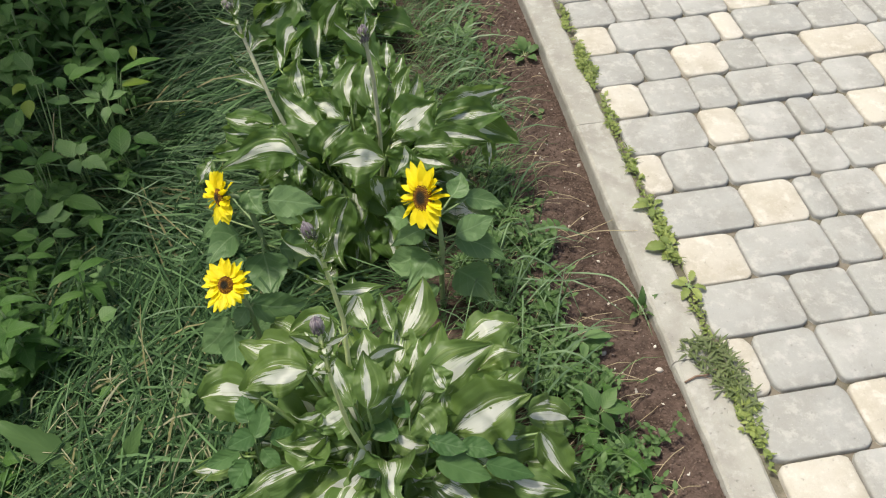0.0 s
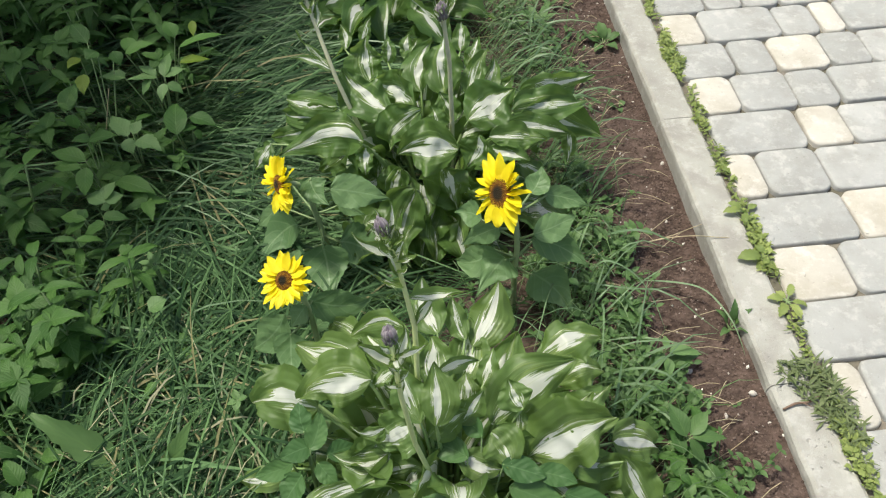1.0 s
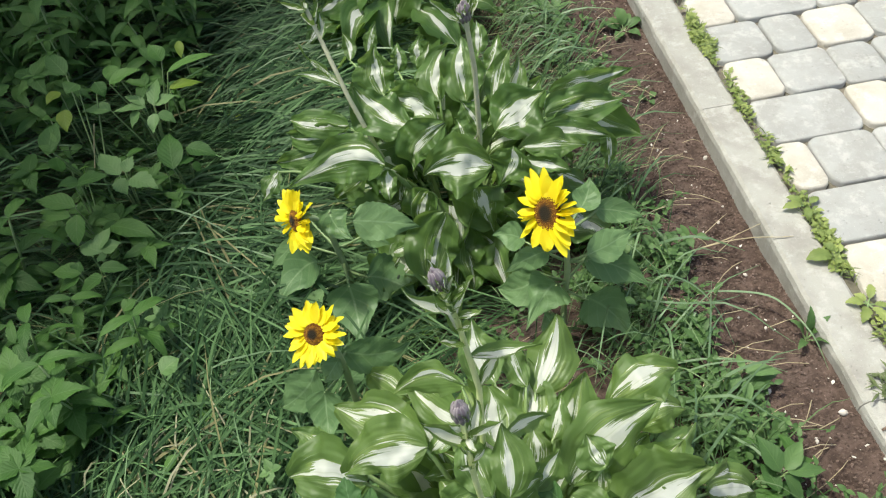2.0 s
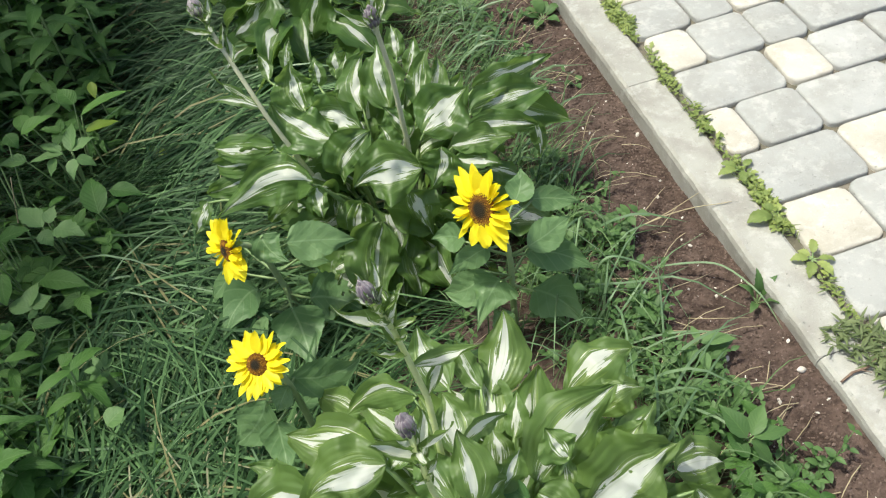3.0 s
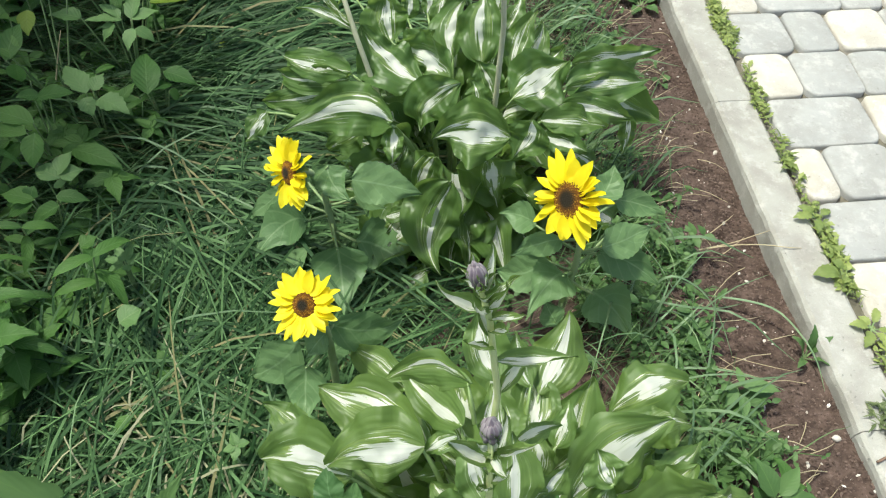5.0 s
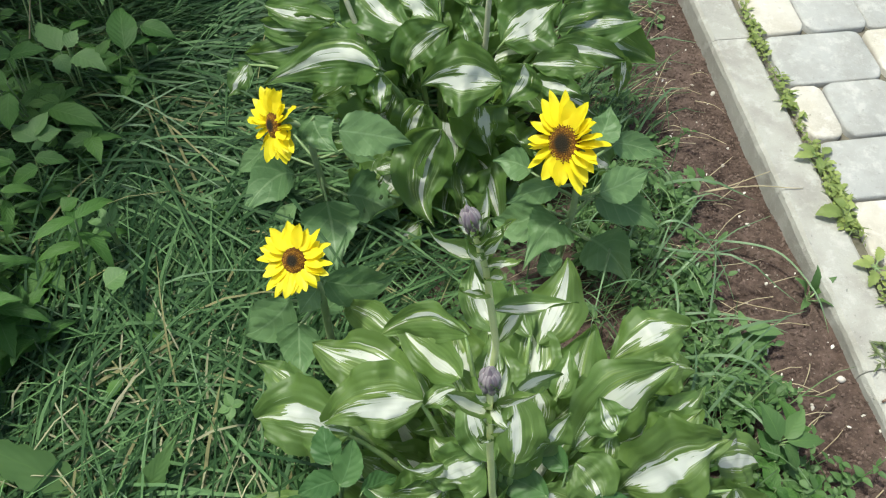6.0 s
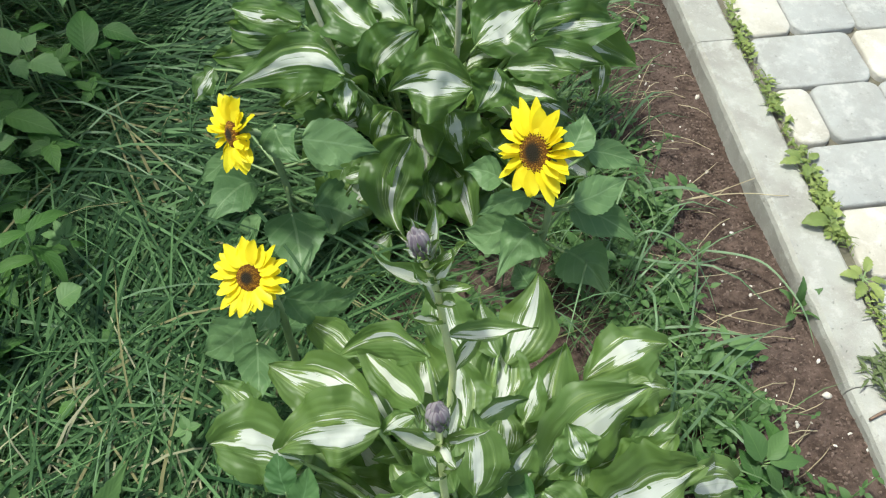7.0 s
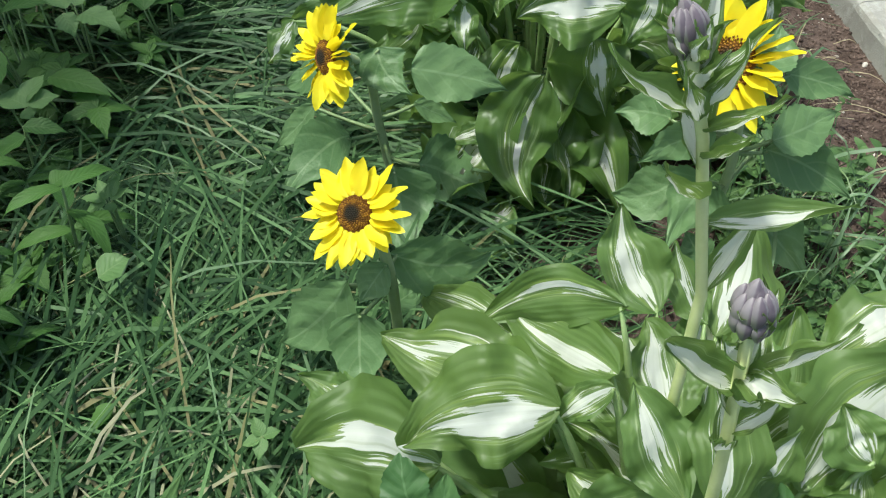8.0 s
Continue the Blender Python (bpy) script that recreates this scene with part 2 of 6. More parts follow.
WEED_PALE = leaf_material("pale_weed_leaf", (0.100, 0.200, 0.060), (0.190, 0.320, 0.115), (0.20, 0.31, 0.12), 0.5, 0.40, 7.0, 1.6)
WEED_LIME = leaf_material("lime_weed_leaf", (0.150, 0.240, 0.025), (0.260, 0.360, 0.050), (0.22, 0.32, 0.06), 0.5, 0.45, 7.0, 1.4)
OVAL_DARK = leaf_material("oval_weed_leaf", (0.046, 0.118, 0.034), (0.112, 0.215, 0.066), (0.14, 0.25, 0.10), 0.48, 0.3, 6.0, 1.6)
CREEPER = leaf_material("joint_weed_leaf", (0.115, 0.180, 0.045), (0.370, 0.430, 0.130), (0.20, 0.28, 0.08), 0.55, 0.3, 4.0)
STEM = plain_material("green_stem", (0.14, 0.22, 0.08), (0.25, 0.33, 0.14), 0.55, 60.0, 0.2)
SUN_STEM = plain_material("sunflower_stem", (0.26, 0.34, 0.15), (0.38, 0.46, 0.24), 0.6, 60.0, 0.2)
PETAL = plain_material("petal", (0.92, 0.76, 0.010), (0.97, 0.87, 0.030), 0.5, 60.0, 0.15, 0.4, island=0.2)
DISC = disc_material()
GRASS = grass_material()
PALE_GRASS = plain_material("pale_grass_blade", (0.080, 0.160, 0.068), (0.240, 0.350, 0.180), 0.45, 40.0, 0.1, 0.25, island=0.6)
STRAW_GRASS = plain_material("straw_grass_blade", (0.20, 0.21, 0.11), (0.46, 0.45, 0.28), 0.6, 40.0, 0.1, 0.15, island=0.6)
FRESH_GRASS = plain_material("fresh_grass_blade", (0.030, 0.075, 0.025), (0.165, 0.262, 0.098), 0.45, 40.0, 0.1, 0.25, island=0.9)
HERB = leaf_material("herb_leaf", (0.085, 0.122, 0.045), (0.205, 0.250, 0.105), (0.18, 0.25, 0.12), 0.6, 0.3, 4.0)
SOIL = soil_material()
DRY = plain_material("dry_straw", (0.30, 0.24, 0.13), (0.52, 0.45, 0.29), 0.7, 60.0, 0.2, island=0.5)
BARK = plain_material("twig_bark", (0.12, 0.075, 0.05), (0.26, 0.18, 0.125), 0.85, 180.0, 0.5)
CHIP = plain_material("pale_chip", (0.30, 0.25, 0.20), (0.80, 0.76, 0.68), 0.8, 80.0, 0.4, island=0.7)
CRUMB = plain_material("soil_crumb", (0.045, 0.030, 0.023), (0.215, 0.158, 0.130), 0.95, 300.0, 0.5, island=0.75, spec=0.15)
BED = stone_material("joint_sand", ((0.13, 0.115, 0.090), (0.22, 0.195, 0.155)), (0.085, 0.085, 0.050), (0.34, 0.31, 0.26), 0.8)
GREY_STONE = stone_material("grey_concrete", ((0.345, 0.350, 0.328), (0.430, 0.432, 0.408)), (0.31, 0.308, 0.280), (0.56, 0.55, 0.51))
CREAM_STONE = stone_material("cream_concrete", ((0.490, 0.462, 0.395), (0.56, 0.535, 0.465)), (0.42, 0.385, 0.31), (0.70, 0.68, 0.62))
KERB = stone_material("kerb_concrete", ((0.335, 0.33, 0.29), (0.425, 0.42, 0.375)), (0.275, 0.262, 0.228), (0.54, 0.53, 0.49))


# ---- building helpers ----
rng = np.random.default_rng(7)
UP = Vector((0, 0, 1))


def mesh_data(name, verts, faces, mats, uvs=None, index=None, white=None, smooth=True, tone=0.0, lean=0.0):
    me = bpy.data.meshes.new(name)
    me.from_pydata([tuple(v) for v in verts], [], faces)
    for m in mats:
        me.materials.append(m)
    if uvs is not None:
        layer = me.uv_layers.new(name="UVMap")
        loops = np.empty(len(me.loops), dtype=np.int32)
        me.loops.foreach_get("vertex_index", loops)
        layer.data.foreach_set("uv", np.asarray(uvs, dtype=np.float32)[loops].ravel())
    if index is not None:
        me.polygons.foreach_set("material_index", np.asarray(index, dtype=np.int32))
    if white is not None:
        at = me.attributes.new("white", "FLOAT", "POINT")
        at.data.foreach_set("value", np.full(len(verts), white, dtype=np.float32))
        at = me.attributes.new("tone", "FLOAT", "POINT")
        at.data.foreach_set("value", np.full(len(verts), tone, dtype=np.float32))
        at = me.attributes.new("lean", "FLOAT", "POINT")
        at.data.foreach_set("value", np.full(len(verts), lean, dtype=np.float32))
    if smooth:
        me.polygons.foreach_set("use_smooth", np.ones(len(me.polygons), dtype=bool))
    me.update()
    return me


def thing(name, place, label, category, group=""):
    ob = new(name)
    ob.location = place
    ob.empty_display_size = 0.05
    return tagged(ob, label, category, group)


def part(name, me, parent, label=""):
    ob = new(name, me)
    ob.parent = parent
    if label:
        ob["label"] = label
    return ob


class Shape:
    """Collects vertices, faces, uv and material slots of one mesh."""

    def __init__(self):
        self.v, self.f, self.uv, self.m = [], [], [], []

    def grid(self, rows, uvs, slot=0):
        """rows: a list of equally long rows of points."""
        o, n = len(self.v), len(rows[0])
        for r, u in zip(rows, uvs):
            self.v += [tuple(p) for p in r]
            self.uv += u
        for i in range(len(rows) - 1):
            for j in range(n - 1):
                a = o + i * n + j
                self.f.append((a, a + 1, a + n + 1, a + n))
                self.m.append(slot)

    def tube(self, points, radii, sides=6, slot=0):
        o = len(self.v)
        pts = [Vector(p) for p in points]
        for i, p in enumerate(pts):
            d = (pts[min(i + 1, len(pts) - 1)] - pts[max(i - 1, 0)]).normalized()
            a = d.orthogonal().normalized() if abs(d.z) > 0.95 else d.cross(UP).normalized()
            b = d.cross(a)
            for k in range(sides):
                w = 2 * math.pi * k / sides
                self.v.append(tuple(p + (a * math.cos(w) + b * math.sin(w)) * radii[i]))
                self.uv.append((k / sides, i / (len(pts) - 1)))
        for i in range(len(pts) - 1):
            for k in range(sides):
                a, b = o + i * sides + k, o + i * sides + (k + 1) % sides
                self.f.append((a, b, b + sides, a + sides))
                self.m.append(slot)
        self.f.append(tuple(o + (len(pts) - 1) * sides + k for k in range(sides)))
        self.m.append(slot)

    def ball(self, centre, axis, length, radius, sides=6, rings=4, slot=0, u=0.5, full=0.8):
        o = len(self.v)
        d = Vector(axis).normalized()
        a = d.orthogonal().normalized()
        b = d.cross(a)
        for i in range(rings + 1):
            s = i / rings
            r = radius * math.sin(math.pi * min(max(s, 0.03), 0.985)) ** full
            for k in range(sides):
                w = 2 * math.pi * k / sides
                self.v.append(tuple(Vector(centre) + d * (length * s) + (a * math.cos(w) + b * math.sin(w)) * r))
                self.uv.append((k / sides if u is None else u, s))
        for i in range(rings):
            for k in range(sides):
                p, q = o + i * sides + k, o + i * sides + (k + 1) % sides
                self.f.append((p, q, q + sides, p + sides))
                self.m.append(slot)
        self.f.append(tuple(o + rings * sides + k for k in range(sides)))
        self.m.append(slot)

    def blade(self, base, tip, width, arch=0.02, roll=0.0, cup=0.25, wave=0.08, waves=2.5, tooth=0.0, teeth=9,
              outline=(0.72, 0.8), cols=9, rows=13, slot=0, curl=0.0, sway=0.0, twist=0.0, edge=0.0, point=0.0, hook=0.0, skew=0.0, rumple=0.0):
        """A leaf blade that arches from base to tip, with cupped, wavy or toothed edges."""
        base, tip = Vector(base), Vector(tip)
        d = tip - base
        length = d.length
        d.normalize()
        up = UP - d * UP.dot(d)
        up = Vector((0, -1, 0.2)) if up.length < 0.05 else up.normalized()
        side0 = d.cross(up)
        phase = rng.uniform(0, 6.28, 2)
        centre = []
        for i in range(rows):
            v = i / (rows - 1)
            centre.append(base + d * (length * v) + up * (arch * 4 * v * (1 - v) * (1.15 - 0.3 * v) - curl * length * max(0, v - 0.75) ** 2 * 4)
                          + side0 * (sway * length * v * v + hook * length * max(0, v - 0.72) ** 2 * 3) + up * (abs(hook) * length * max(0, v - 0.8) ** 2 * 4))
        lines, uvs = [], []
        for i in range(rows):
            v = i / (rows - 1)
            t = (centre[min(i + 1, rows - 1)] - centre[max(i - 1, 0)]).normalized()
            n = (up - t * up.dot(t)).normalized()
            n.rotate(Matrix.Rotation(radians(roll + twist * v), 3, t))
            s = t.cross(n)
            ragged = 1 + edge * (noise.noise((phase[0] * 9, v * 6.0, 0.0)) + 0.5 * noise.noise((phase[1] * 9, v * 14.0, 3.0)))
            half = 0.5 * width * ragged * max(math.sin(math.pi * min(max(v, 0.004), 0.997) ** outline[0]), 0.0) ** outline[1]
            half *= 1 - point * max(0.0, (v - 0.45) / 0.55) ** 1.2
            line, u = [], []
            for j in range(cols):
                e = 2 * j / (cols - 1) - 1
                h = half * (1 + (tooth * (1 if (i * teeth // rows) % 2 else -1) if abs(e) > 0.99 else 0))
                lift = cup * (1 + skew * (1 if e > 0 else -1)) * half * abs(e) ** 1.4 + wave * width * e * e * (math.sin(v * waves * 6.283 + phase[0 if e < 0 else 1]) + 0.45 * math.sin(v * waves * 13.7 + phase[1 if e < 0 else 0])) * min(1, v * 3)
                if rumple:
                    lift += rumple * width * (noise.noise((v * 4.5 + phase[0] * 7, e * 1.8, phase[1])) + 0.5 * noise.noise((v * 10 + phase[1] * 7, e * 4.0, phase[0])))
                line.append(centre[i] + s * (h * e) + n * lift)
                u.append((j / (cols - 1), v))
            lines.append(line)
            uvs.append(u)
        self.grid(lines, uvs, slot)

    def sheet(self, base, tip, left, right, cup=0.2, wave=0.08, waves=1.8, edge=0.05, hook=0.0, curl=0.0, tooth=0.0, teeth=21,
              full=0.90, point=0.34, rumple=0.05, arch=0.0, cols=13, rows=23, slot=0):
        """A leaf blade from base to tip whose widest cross-line runs from left to right."""
        base, tip, left, right = Vector(base), Vector(tip), Vector(left), Vector(right)
        d = tip - base
        length = d.length
        centre, span = (left + right) / 2, right - left
        peak = min(max((centre - base).dot(d) / d.length_squared, 0.26), 0.62)
        d.normalize()
        s0 = (span - d * span.dot(d)).normalized()
        n0 = d.cross(s0)
        if n0.dot(Vector((0, -0.6, 0.8))) < 0:
            n0 = -n0
        half0 = span.length / 2
        centre = centre - n0 * cup * half0 * 0.6
        power = math.log(0.5) / math.log(peak * 0.86)
        phase = rng.uniform(0, 6.28, 2)
        spine = []
        for i in range(rows):
            v = i / (rows - 1)
            p = base * ((v - peak) * (v - 1) / peak) + centre * (v * (1 - v) / (peak * (1 - peak))) + tip * (v * (v - peak) / (1 - peak))
            spine.append(p + s0 * (hook * length * max(0.0, v - 0.68) ** 2 * 5) - n0 * (curl * length * max(0.0, v - 0.7) ** 2 * 4) + n0 * (arch * length * v * (1 - v)))
        lines, uvs = [], []
        for i in range(rows):
            v = i / (rows - 1)
            t = (spine[min(i + 1, rows - 1)] - spine[max(i - 1, 0)]).normalized()
            s = (s0 - t * s0.dot(t)).normalized()
            n = n0 - t * n0.dot(t)
            n = (n - s * n.dot(s)).normalized()
            half = half0 * max(math.sin(math.pi * min(max(v, 0.003), 0.998) ** power), 0.0) ** full
            half *= (1 - point * max(0.0, (v - 0.55) / 0.45) ** 1.1) * (1 + edge * (noise.noise((phase[0] * 9, v * 6.0, 0.0)) + 0.5 * noise.noise((phase[1] * 9, v * 14.0, 3.0))))
            line, u = [], []
            for j in range(cols):
                e = 2 * j / (cols - 1) - 1
                k = phase[0] if e < 0 else phase[1]
                h = half * (1 + (tooth * (1 if (i * teeth // rows) % 2 else -1) if abs(e) > 0.99 else 0))
                lift = cup * half * abs(e) ** 1.5 + wave * half0 * 2 * e * e * (math.sin(v * waves * 6.283 + k) + 0.45 * math.sin(v * waves * 13.7 + 2 * k)) * min(1, v * 3)
                lift += rumple * half0 * 2 * (noise.noise((v * 4.5 + phase[0] * 7, e * 1.8, phase[1])) + 0.5 * noise.noise((v * 10 + phase[1] * 7, e * 4.0, phase[0])))
                line.append(spine[i] + s * (h * e) + n * lift)
                u.append((j / (cols - 1), v))
            lines.append(line)
            uvs.append(u)
        self.grid(lines, uvs, slot)

    def data(self, name, mats, white=None, smooth=True, origin=(0, 0, 0), tone=0.0, lean=0.0):
        o = Vector(origin)
        return mesh_data(name, [Vector(p) - o for p in self.v], self.f, mats, self.uv, self.m, white, smooth, tone, lean)


def bent(a, b, lift, n=7, sag=0.0):
    """Points along a stalk that rises from a and bends out to b."""
    a, b = Vector(a), Vector(b)
    c = a.lerp(b, 0.45) + UP * lift
    return [(a.lerp(c, s)).lerp(c.lerp(b, s), s) for s in (i / (n - 1) for i in range(n))]


# ---- ground ----
def ground_height(x, y):
    z = -0.045 + 0.010 * noise.noise((x * 3.1, y * 3.1, 0.3)) + 0.004 * noise.noise((x * 17, y * 17, 1.3)) + 0.0025 * noise.noise((x * 55, y * 55, 2.0))
    if -3.15 < y < -0.35:
        z += 0.020 * min(1, (-0.35 - y) / 0.2) * max(0.0, 1 + x / 0.11) if x < 0.02 else 0.0
    if 0.012 < x < 3.6 and -3.15 < y < 4.1:
        z -= 0.10 * min(1, (x - 0.012) / 0.05)
    return z


def ground():
    def axis(lo, hi, stepsize):
        near = list(np.arange(lo, hi + 1e-6, stepsize))
        out = [0.1, 0.3, 0.8, 2, 5, 15, 60, 300, 1500]
        return [lo - o for o in reversed(out)] + near + [hi + o for o in out]
    xs, ys = sorted(axis(-1.4, 0.1, 0.009) + [3.59, 3.61]), sorted(axis(-1.2, 1.1, 0.012) + [-3.16, -3.14, 4.09, 4.11])
    verts = [(x, y, ground_height(x, y)) for y in ys for x in xs]
    n = len(xs)
    faces = [(i * n + j, i * n + j + 1, (i + 1) * n + j + 1, (i + 1) * n + j) for i in range(len(ys) - 1) for j in range(n - 1)]
    tagged(new("ground", mesh_data("ground", verts, faces, [SOIL])), "bare brown crumbly garden soil under the plants", "ground", kind="structure")


ground()


def rounded_block(x0, x1, y0, y1, top, depth, corner, bevel, seed):
    """A tumbled concrete block with rounded corners and a worn upper edge."""
    r = random.Random(seed)
    cx, cy = (x0 + x1) / 2, (y0 + y1) / 2
    hx, hy = (x1 - x0) / 2, (y1 - y0) / 2
    ring = []
    for sx, sy, a0 in ((1, 1, 0), (-1, 1, 90), (-1, -1, 180), (1, -1, 270)):
        c = corner * r.uniform(0.8, 1.35)
        for k in range(4):
            a = radians(a0 + 30 * k)
            ring.append((sx * (hx - c) + c * math.cos(a) + r.uniform(-0.0012, 0.0012), sy * (hy - c) + c * math.sin(a) + r.uniform(-0.0012, 0.0012)))
    tilt = (r.uniform(-0.012, 0.012), r.uniform(-0.012, 0.012))
    verts, faces = [], []
    for inset, z in ((0.0, top - depth), (0.0, top - bevel), (bevel * 0.35, top - bevel * 0.25), (bevel * 1.1, top)):
        for x, y in ring:
            k = math.hypot(x, y)
            f = 1 - inset / k
            verts.append((cx + x * f, cy + y * f, z + tilt[0] * x + tilt[1] * y))
    n = len(ring)
    for i in range(3):
        faces += [(i * n + k, i * n + (k + 1) % n, (i + 1) * n + (k + 1) % n, (i + 1) * n + k) for k in range(n)]
    faces.append(tuple(3 * n + k for k in range(n)))
    return verts, faces


def kerb():
    root = tagged(new("kerb"), "pale grey concrete garden kerb between soil and paving", "kerb", kind="structure")
    for y0, y1, dx, top, tilt in ((3.003, 3.75, 0.001, 0.0, 0.0), (2.003, 2.997, 0.0, 0.0, 0.0), (1.003, 1.997, 0.002, 0.001, 0.0), (0.0004, 0.997, 0.0005, 0.0005, 0.0),
                                  (-0.6565, -0.0004, 0.0, 0.0, 0.0), (-1.655, -0.6574, 0.0005, -0.002, 0.0), (-2.75, -1.66, 0.0, -0.004, 0.0)):
        n = max(2, int((y1 - y0) / 0.02))
        profile = ((0.0, -0.20), (0.0, -0.012), (0.0025, -0.004), (0.008, 0.0), (0.072, 0.0), (0.0775, -0.004), (0.08, -0.012), (0.08, -0.20))
        verts, faces = [], []
        for i in range(n + 1):
            y = y0 + (y1 - y0) * i / n
            end = 0.0018 if i in (0, n) else 0.0
            for x, z in profile:
                w = 0.0016 * noise.noise((x * 40, y * 25, z * 40 + 5))
                verts.append((dx + x + w, y, top + z - (end * 0.5 if z > -0.1 else 0) + w))
        m = len(profile)
        for i in range(n):
            faces += [(i * m + k, i * m + k + 1, (i + 1) * m + k + 1, (i + 1) * m + k) for k in range(m - 1)]
        faces.append(tuple(range(m)))
        faces.append(tuple(n * m + k for k in reversed(range(m))))
        part("kerb_stone", mesh_data("kerb_stone", verts, faces, [KERB], smooth=False), root)


def pavement():
    bed = tagged(new("pavement"), "patio of tumbled grey and cream concrete pavers", "pavement", kind="structure")
    xs, ys = np.linspace(0.0805, 3.495, 60), np.linspace(-2.745, 3.745, 110)
    verts = [(x, y, -0.013 + 0.003 * noise.noise((x * 20, y * 20, 4))) for y in ys for x in xs]
    n = len(xs)
    faces = [(i * n + j, i * n + j + 1, (i + 1) * n + j + 1, (i + 1) * n + j) for i in range(len(ys) - 1) for j in range(n - 1)]
    part("joint_sand", mesh_data("joint_sand", verts, faces, [BED]), bed)
    pitch = 0.125
    # where the joints of a row lie, and which of its stones are cream
    known = {
        2: ((0.094, 0.184, 0.369, 0.463, 0.525, 0.713, 0.840, 0.899), "cggcggg"),
        1: ((0.092, 0.217, 0.310, 0.434, 0.532, 0.658, 0.845), "ggcggc"),
        0: ((0.091, 0.185, 0.309, 0.407, 0.595, 0.657, 0.782), "cggggg"),
        -1: ((0.095, 0.286, 0.379, 0.506, 0.566, 0.661, 0.786), "gcgggc"),
        -2: ((0.090, 0.154, 0.280, 0.469, 0.562, 0.687), "cgggg"),
        -3: ((0.095, 0.284, 0.407, 0.470, 0.595), "gcggc"),
        -4: ((0.097, 0.223, 0.408, 0.500), "cgg"),
        -5: ((0.094, 0.281, 0.405, 0.530), "ggg"),
        -6: ((0.089, 0.152, 0.277, 0.465), "cgg"),
        -7: ((0.090, 0.276, 0.401), "gcg"),
        -8: ((0.093, 0.220, 0.410), "cgg"),
    }
    r = random.Random(5)
    rest = {"g": Shape(), "c": Shape()}
    for row in range(-22, 30):
        y0, y1 = (row) * pitch, (row + 1) * pitch
        joints, tones = known.get(row, ((0.088 + r.uniform(0, 0.012),), ""))
        joints, tones = [joints[0]] + [x + 0.003 for x in joints[1:]], list(tones)
        while joints[-1] < 3.5:
            joints.append(joints[-1] + r.choice((0.062, 0.093, 0.125, 0.125, 0.187, 0.187)))
        joints[-1] = 3.5
        if joints[-1] - joints[-2] < 0.05:
            joints.pop(-2)
        while len(tones) < len(joints):
            tones.append("c" if r.random() < 0.24 else "g")
        for i in range(len(joints) - 1):
            x0, x1 = joints[i], joints[i + 1]
            g = 0.0022
            seed = row * 977 + i
            verts, faces = rounded_block(x0 + g, x1 - g, y0 + g, y1 - g, r.uniform(-0.0022, 0.0022), 0.045, 0.017, 0.0050, seed)
            if -9 <= row <= 7 and x1 < 1.35:
                part("paver", mesh_data("paver", verts, faces, [CREAM_STONE if tones[i] == "c" else GREY_STONE]), bed)
            else:
                s = rest[tones[i]]
                o = len(s.v)
                s.v += verts
                s.f += [tuple(o + k for k in f) for f in faces]
                s.uv += [(0, 0)] * len(verts)
                s.m += [0] * len(faces)
    for tone, mat in (("g", GREY_STONE), ("c", CREAM_STONE)):
        ob = part("paver_field", rest[tone].data("paver_field", [mat]), bed)
        ob["kind"] = "stuff"


kerb()


# ---- hostas ----
class Hosta:
    def __init__(self, place, label, tone, breadth=1.22, ruffle=1.0, spread=1.0, cream=1.0, group="hostas in the bed"):
        self.place = Vector(place)
        self.tone = tone
        self.breadth = breadth
        self.ruffle = ruffle
        self.spread = spread
        self.cream = cream
        self.ob = thing("hosta", place, label, "hosta", group)


def hosta_leaf(plant, base, tip, width, arch=0.03, roll=0.0, white=0.5, stalk=True, parent=None, name="leaf", curl=None, wave=0.125, cup=None):
    s = Shape()
    curl = rng.uniform(-0.30, 0.30) if curl is None else curl
    length = (Vector(tip) - Vector(base)).length
    s.blade(base, tip, width * (plant.breadth if name == "leaf" else 1.0), arch * 0.9, roll + rng.uniform(-12, 12), rng.uniform(0.0, 0.85) if cup is None else cup, wave * plant.ruffle * rng.uniform(0.7, 1.35), rng.uniform(1.0, 2.2), outline=(0.66, 0.90), curl=curl, edge=0.085,
            twist=rng.uniform(-35, 35), sway=rng.uniform(-0.10, 0.10), rows=23, cols=15, point=0.42, hook=plant.ruffle * rng.uniform(-0.55, 0.55), skew=rng.uniform(-0.7, 0.7), rumple=0.08 * plant.ruffle)
    if stalk:
        out = Vector(base) - plant.place
        foot = plant.place + Vector((out.x * 0.42, out.y * 0.42, -0.01))
        s.tube(bent(foot, Vector(base) + (Vector(tip) - Vector(base)) * 0.06, 0.03 + 0.2 * out.length), [0.0042, 0.0038, 0.0034, 0.003, 0.0028, 0.0024, 0.0012], 5, 1)
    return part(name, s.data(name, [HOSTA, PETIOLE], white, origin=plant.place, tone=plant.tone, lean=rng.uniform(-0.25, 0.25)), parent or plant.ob)


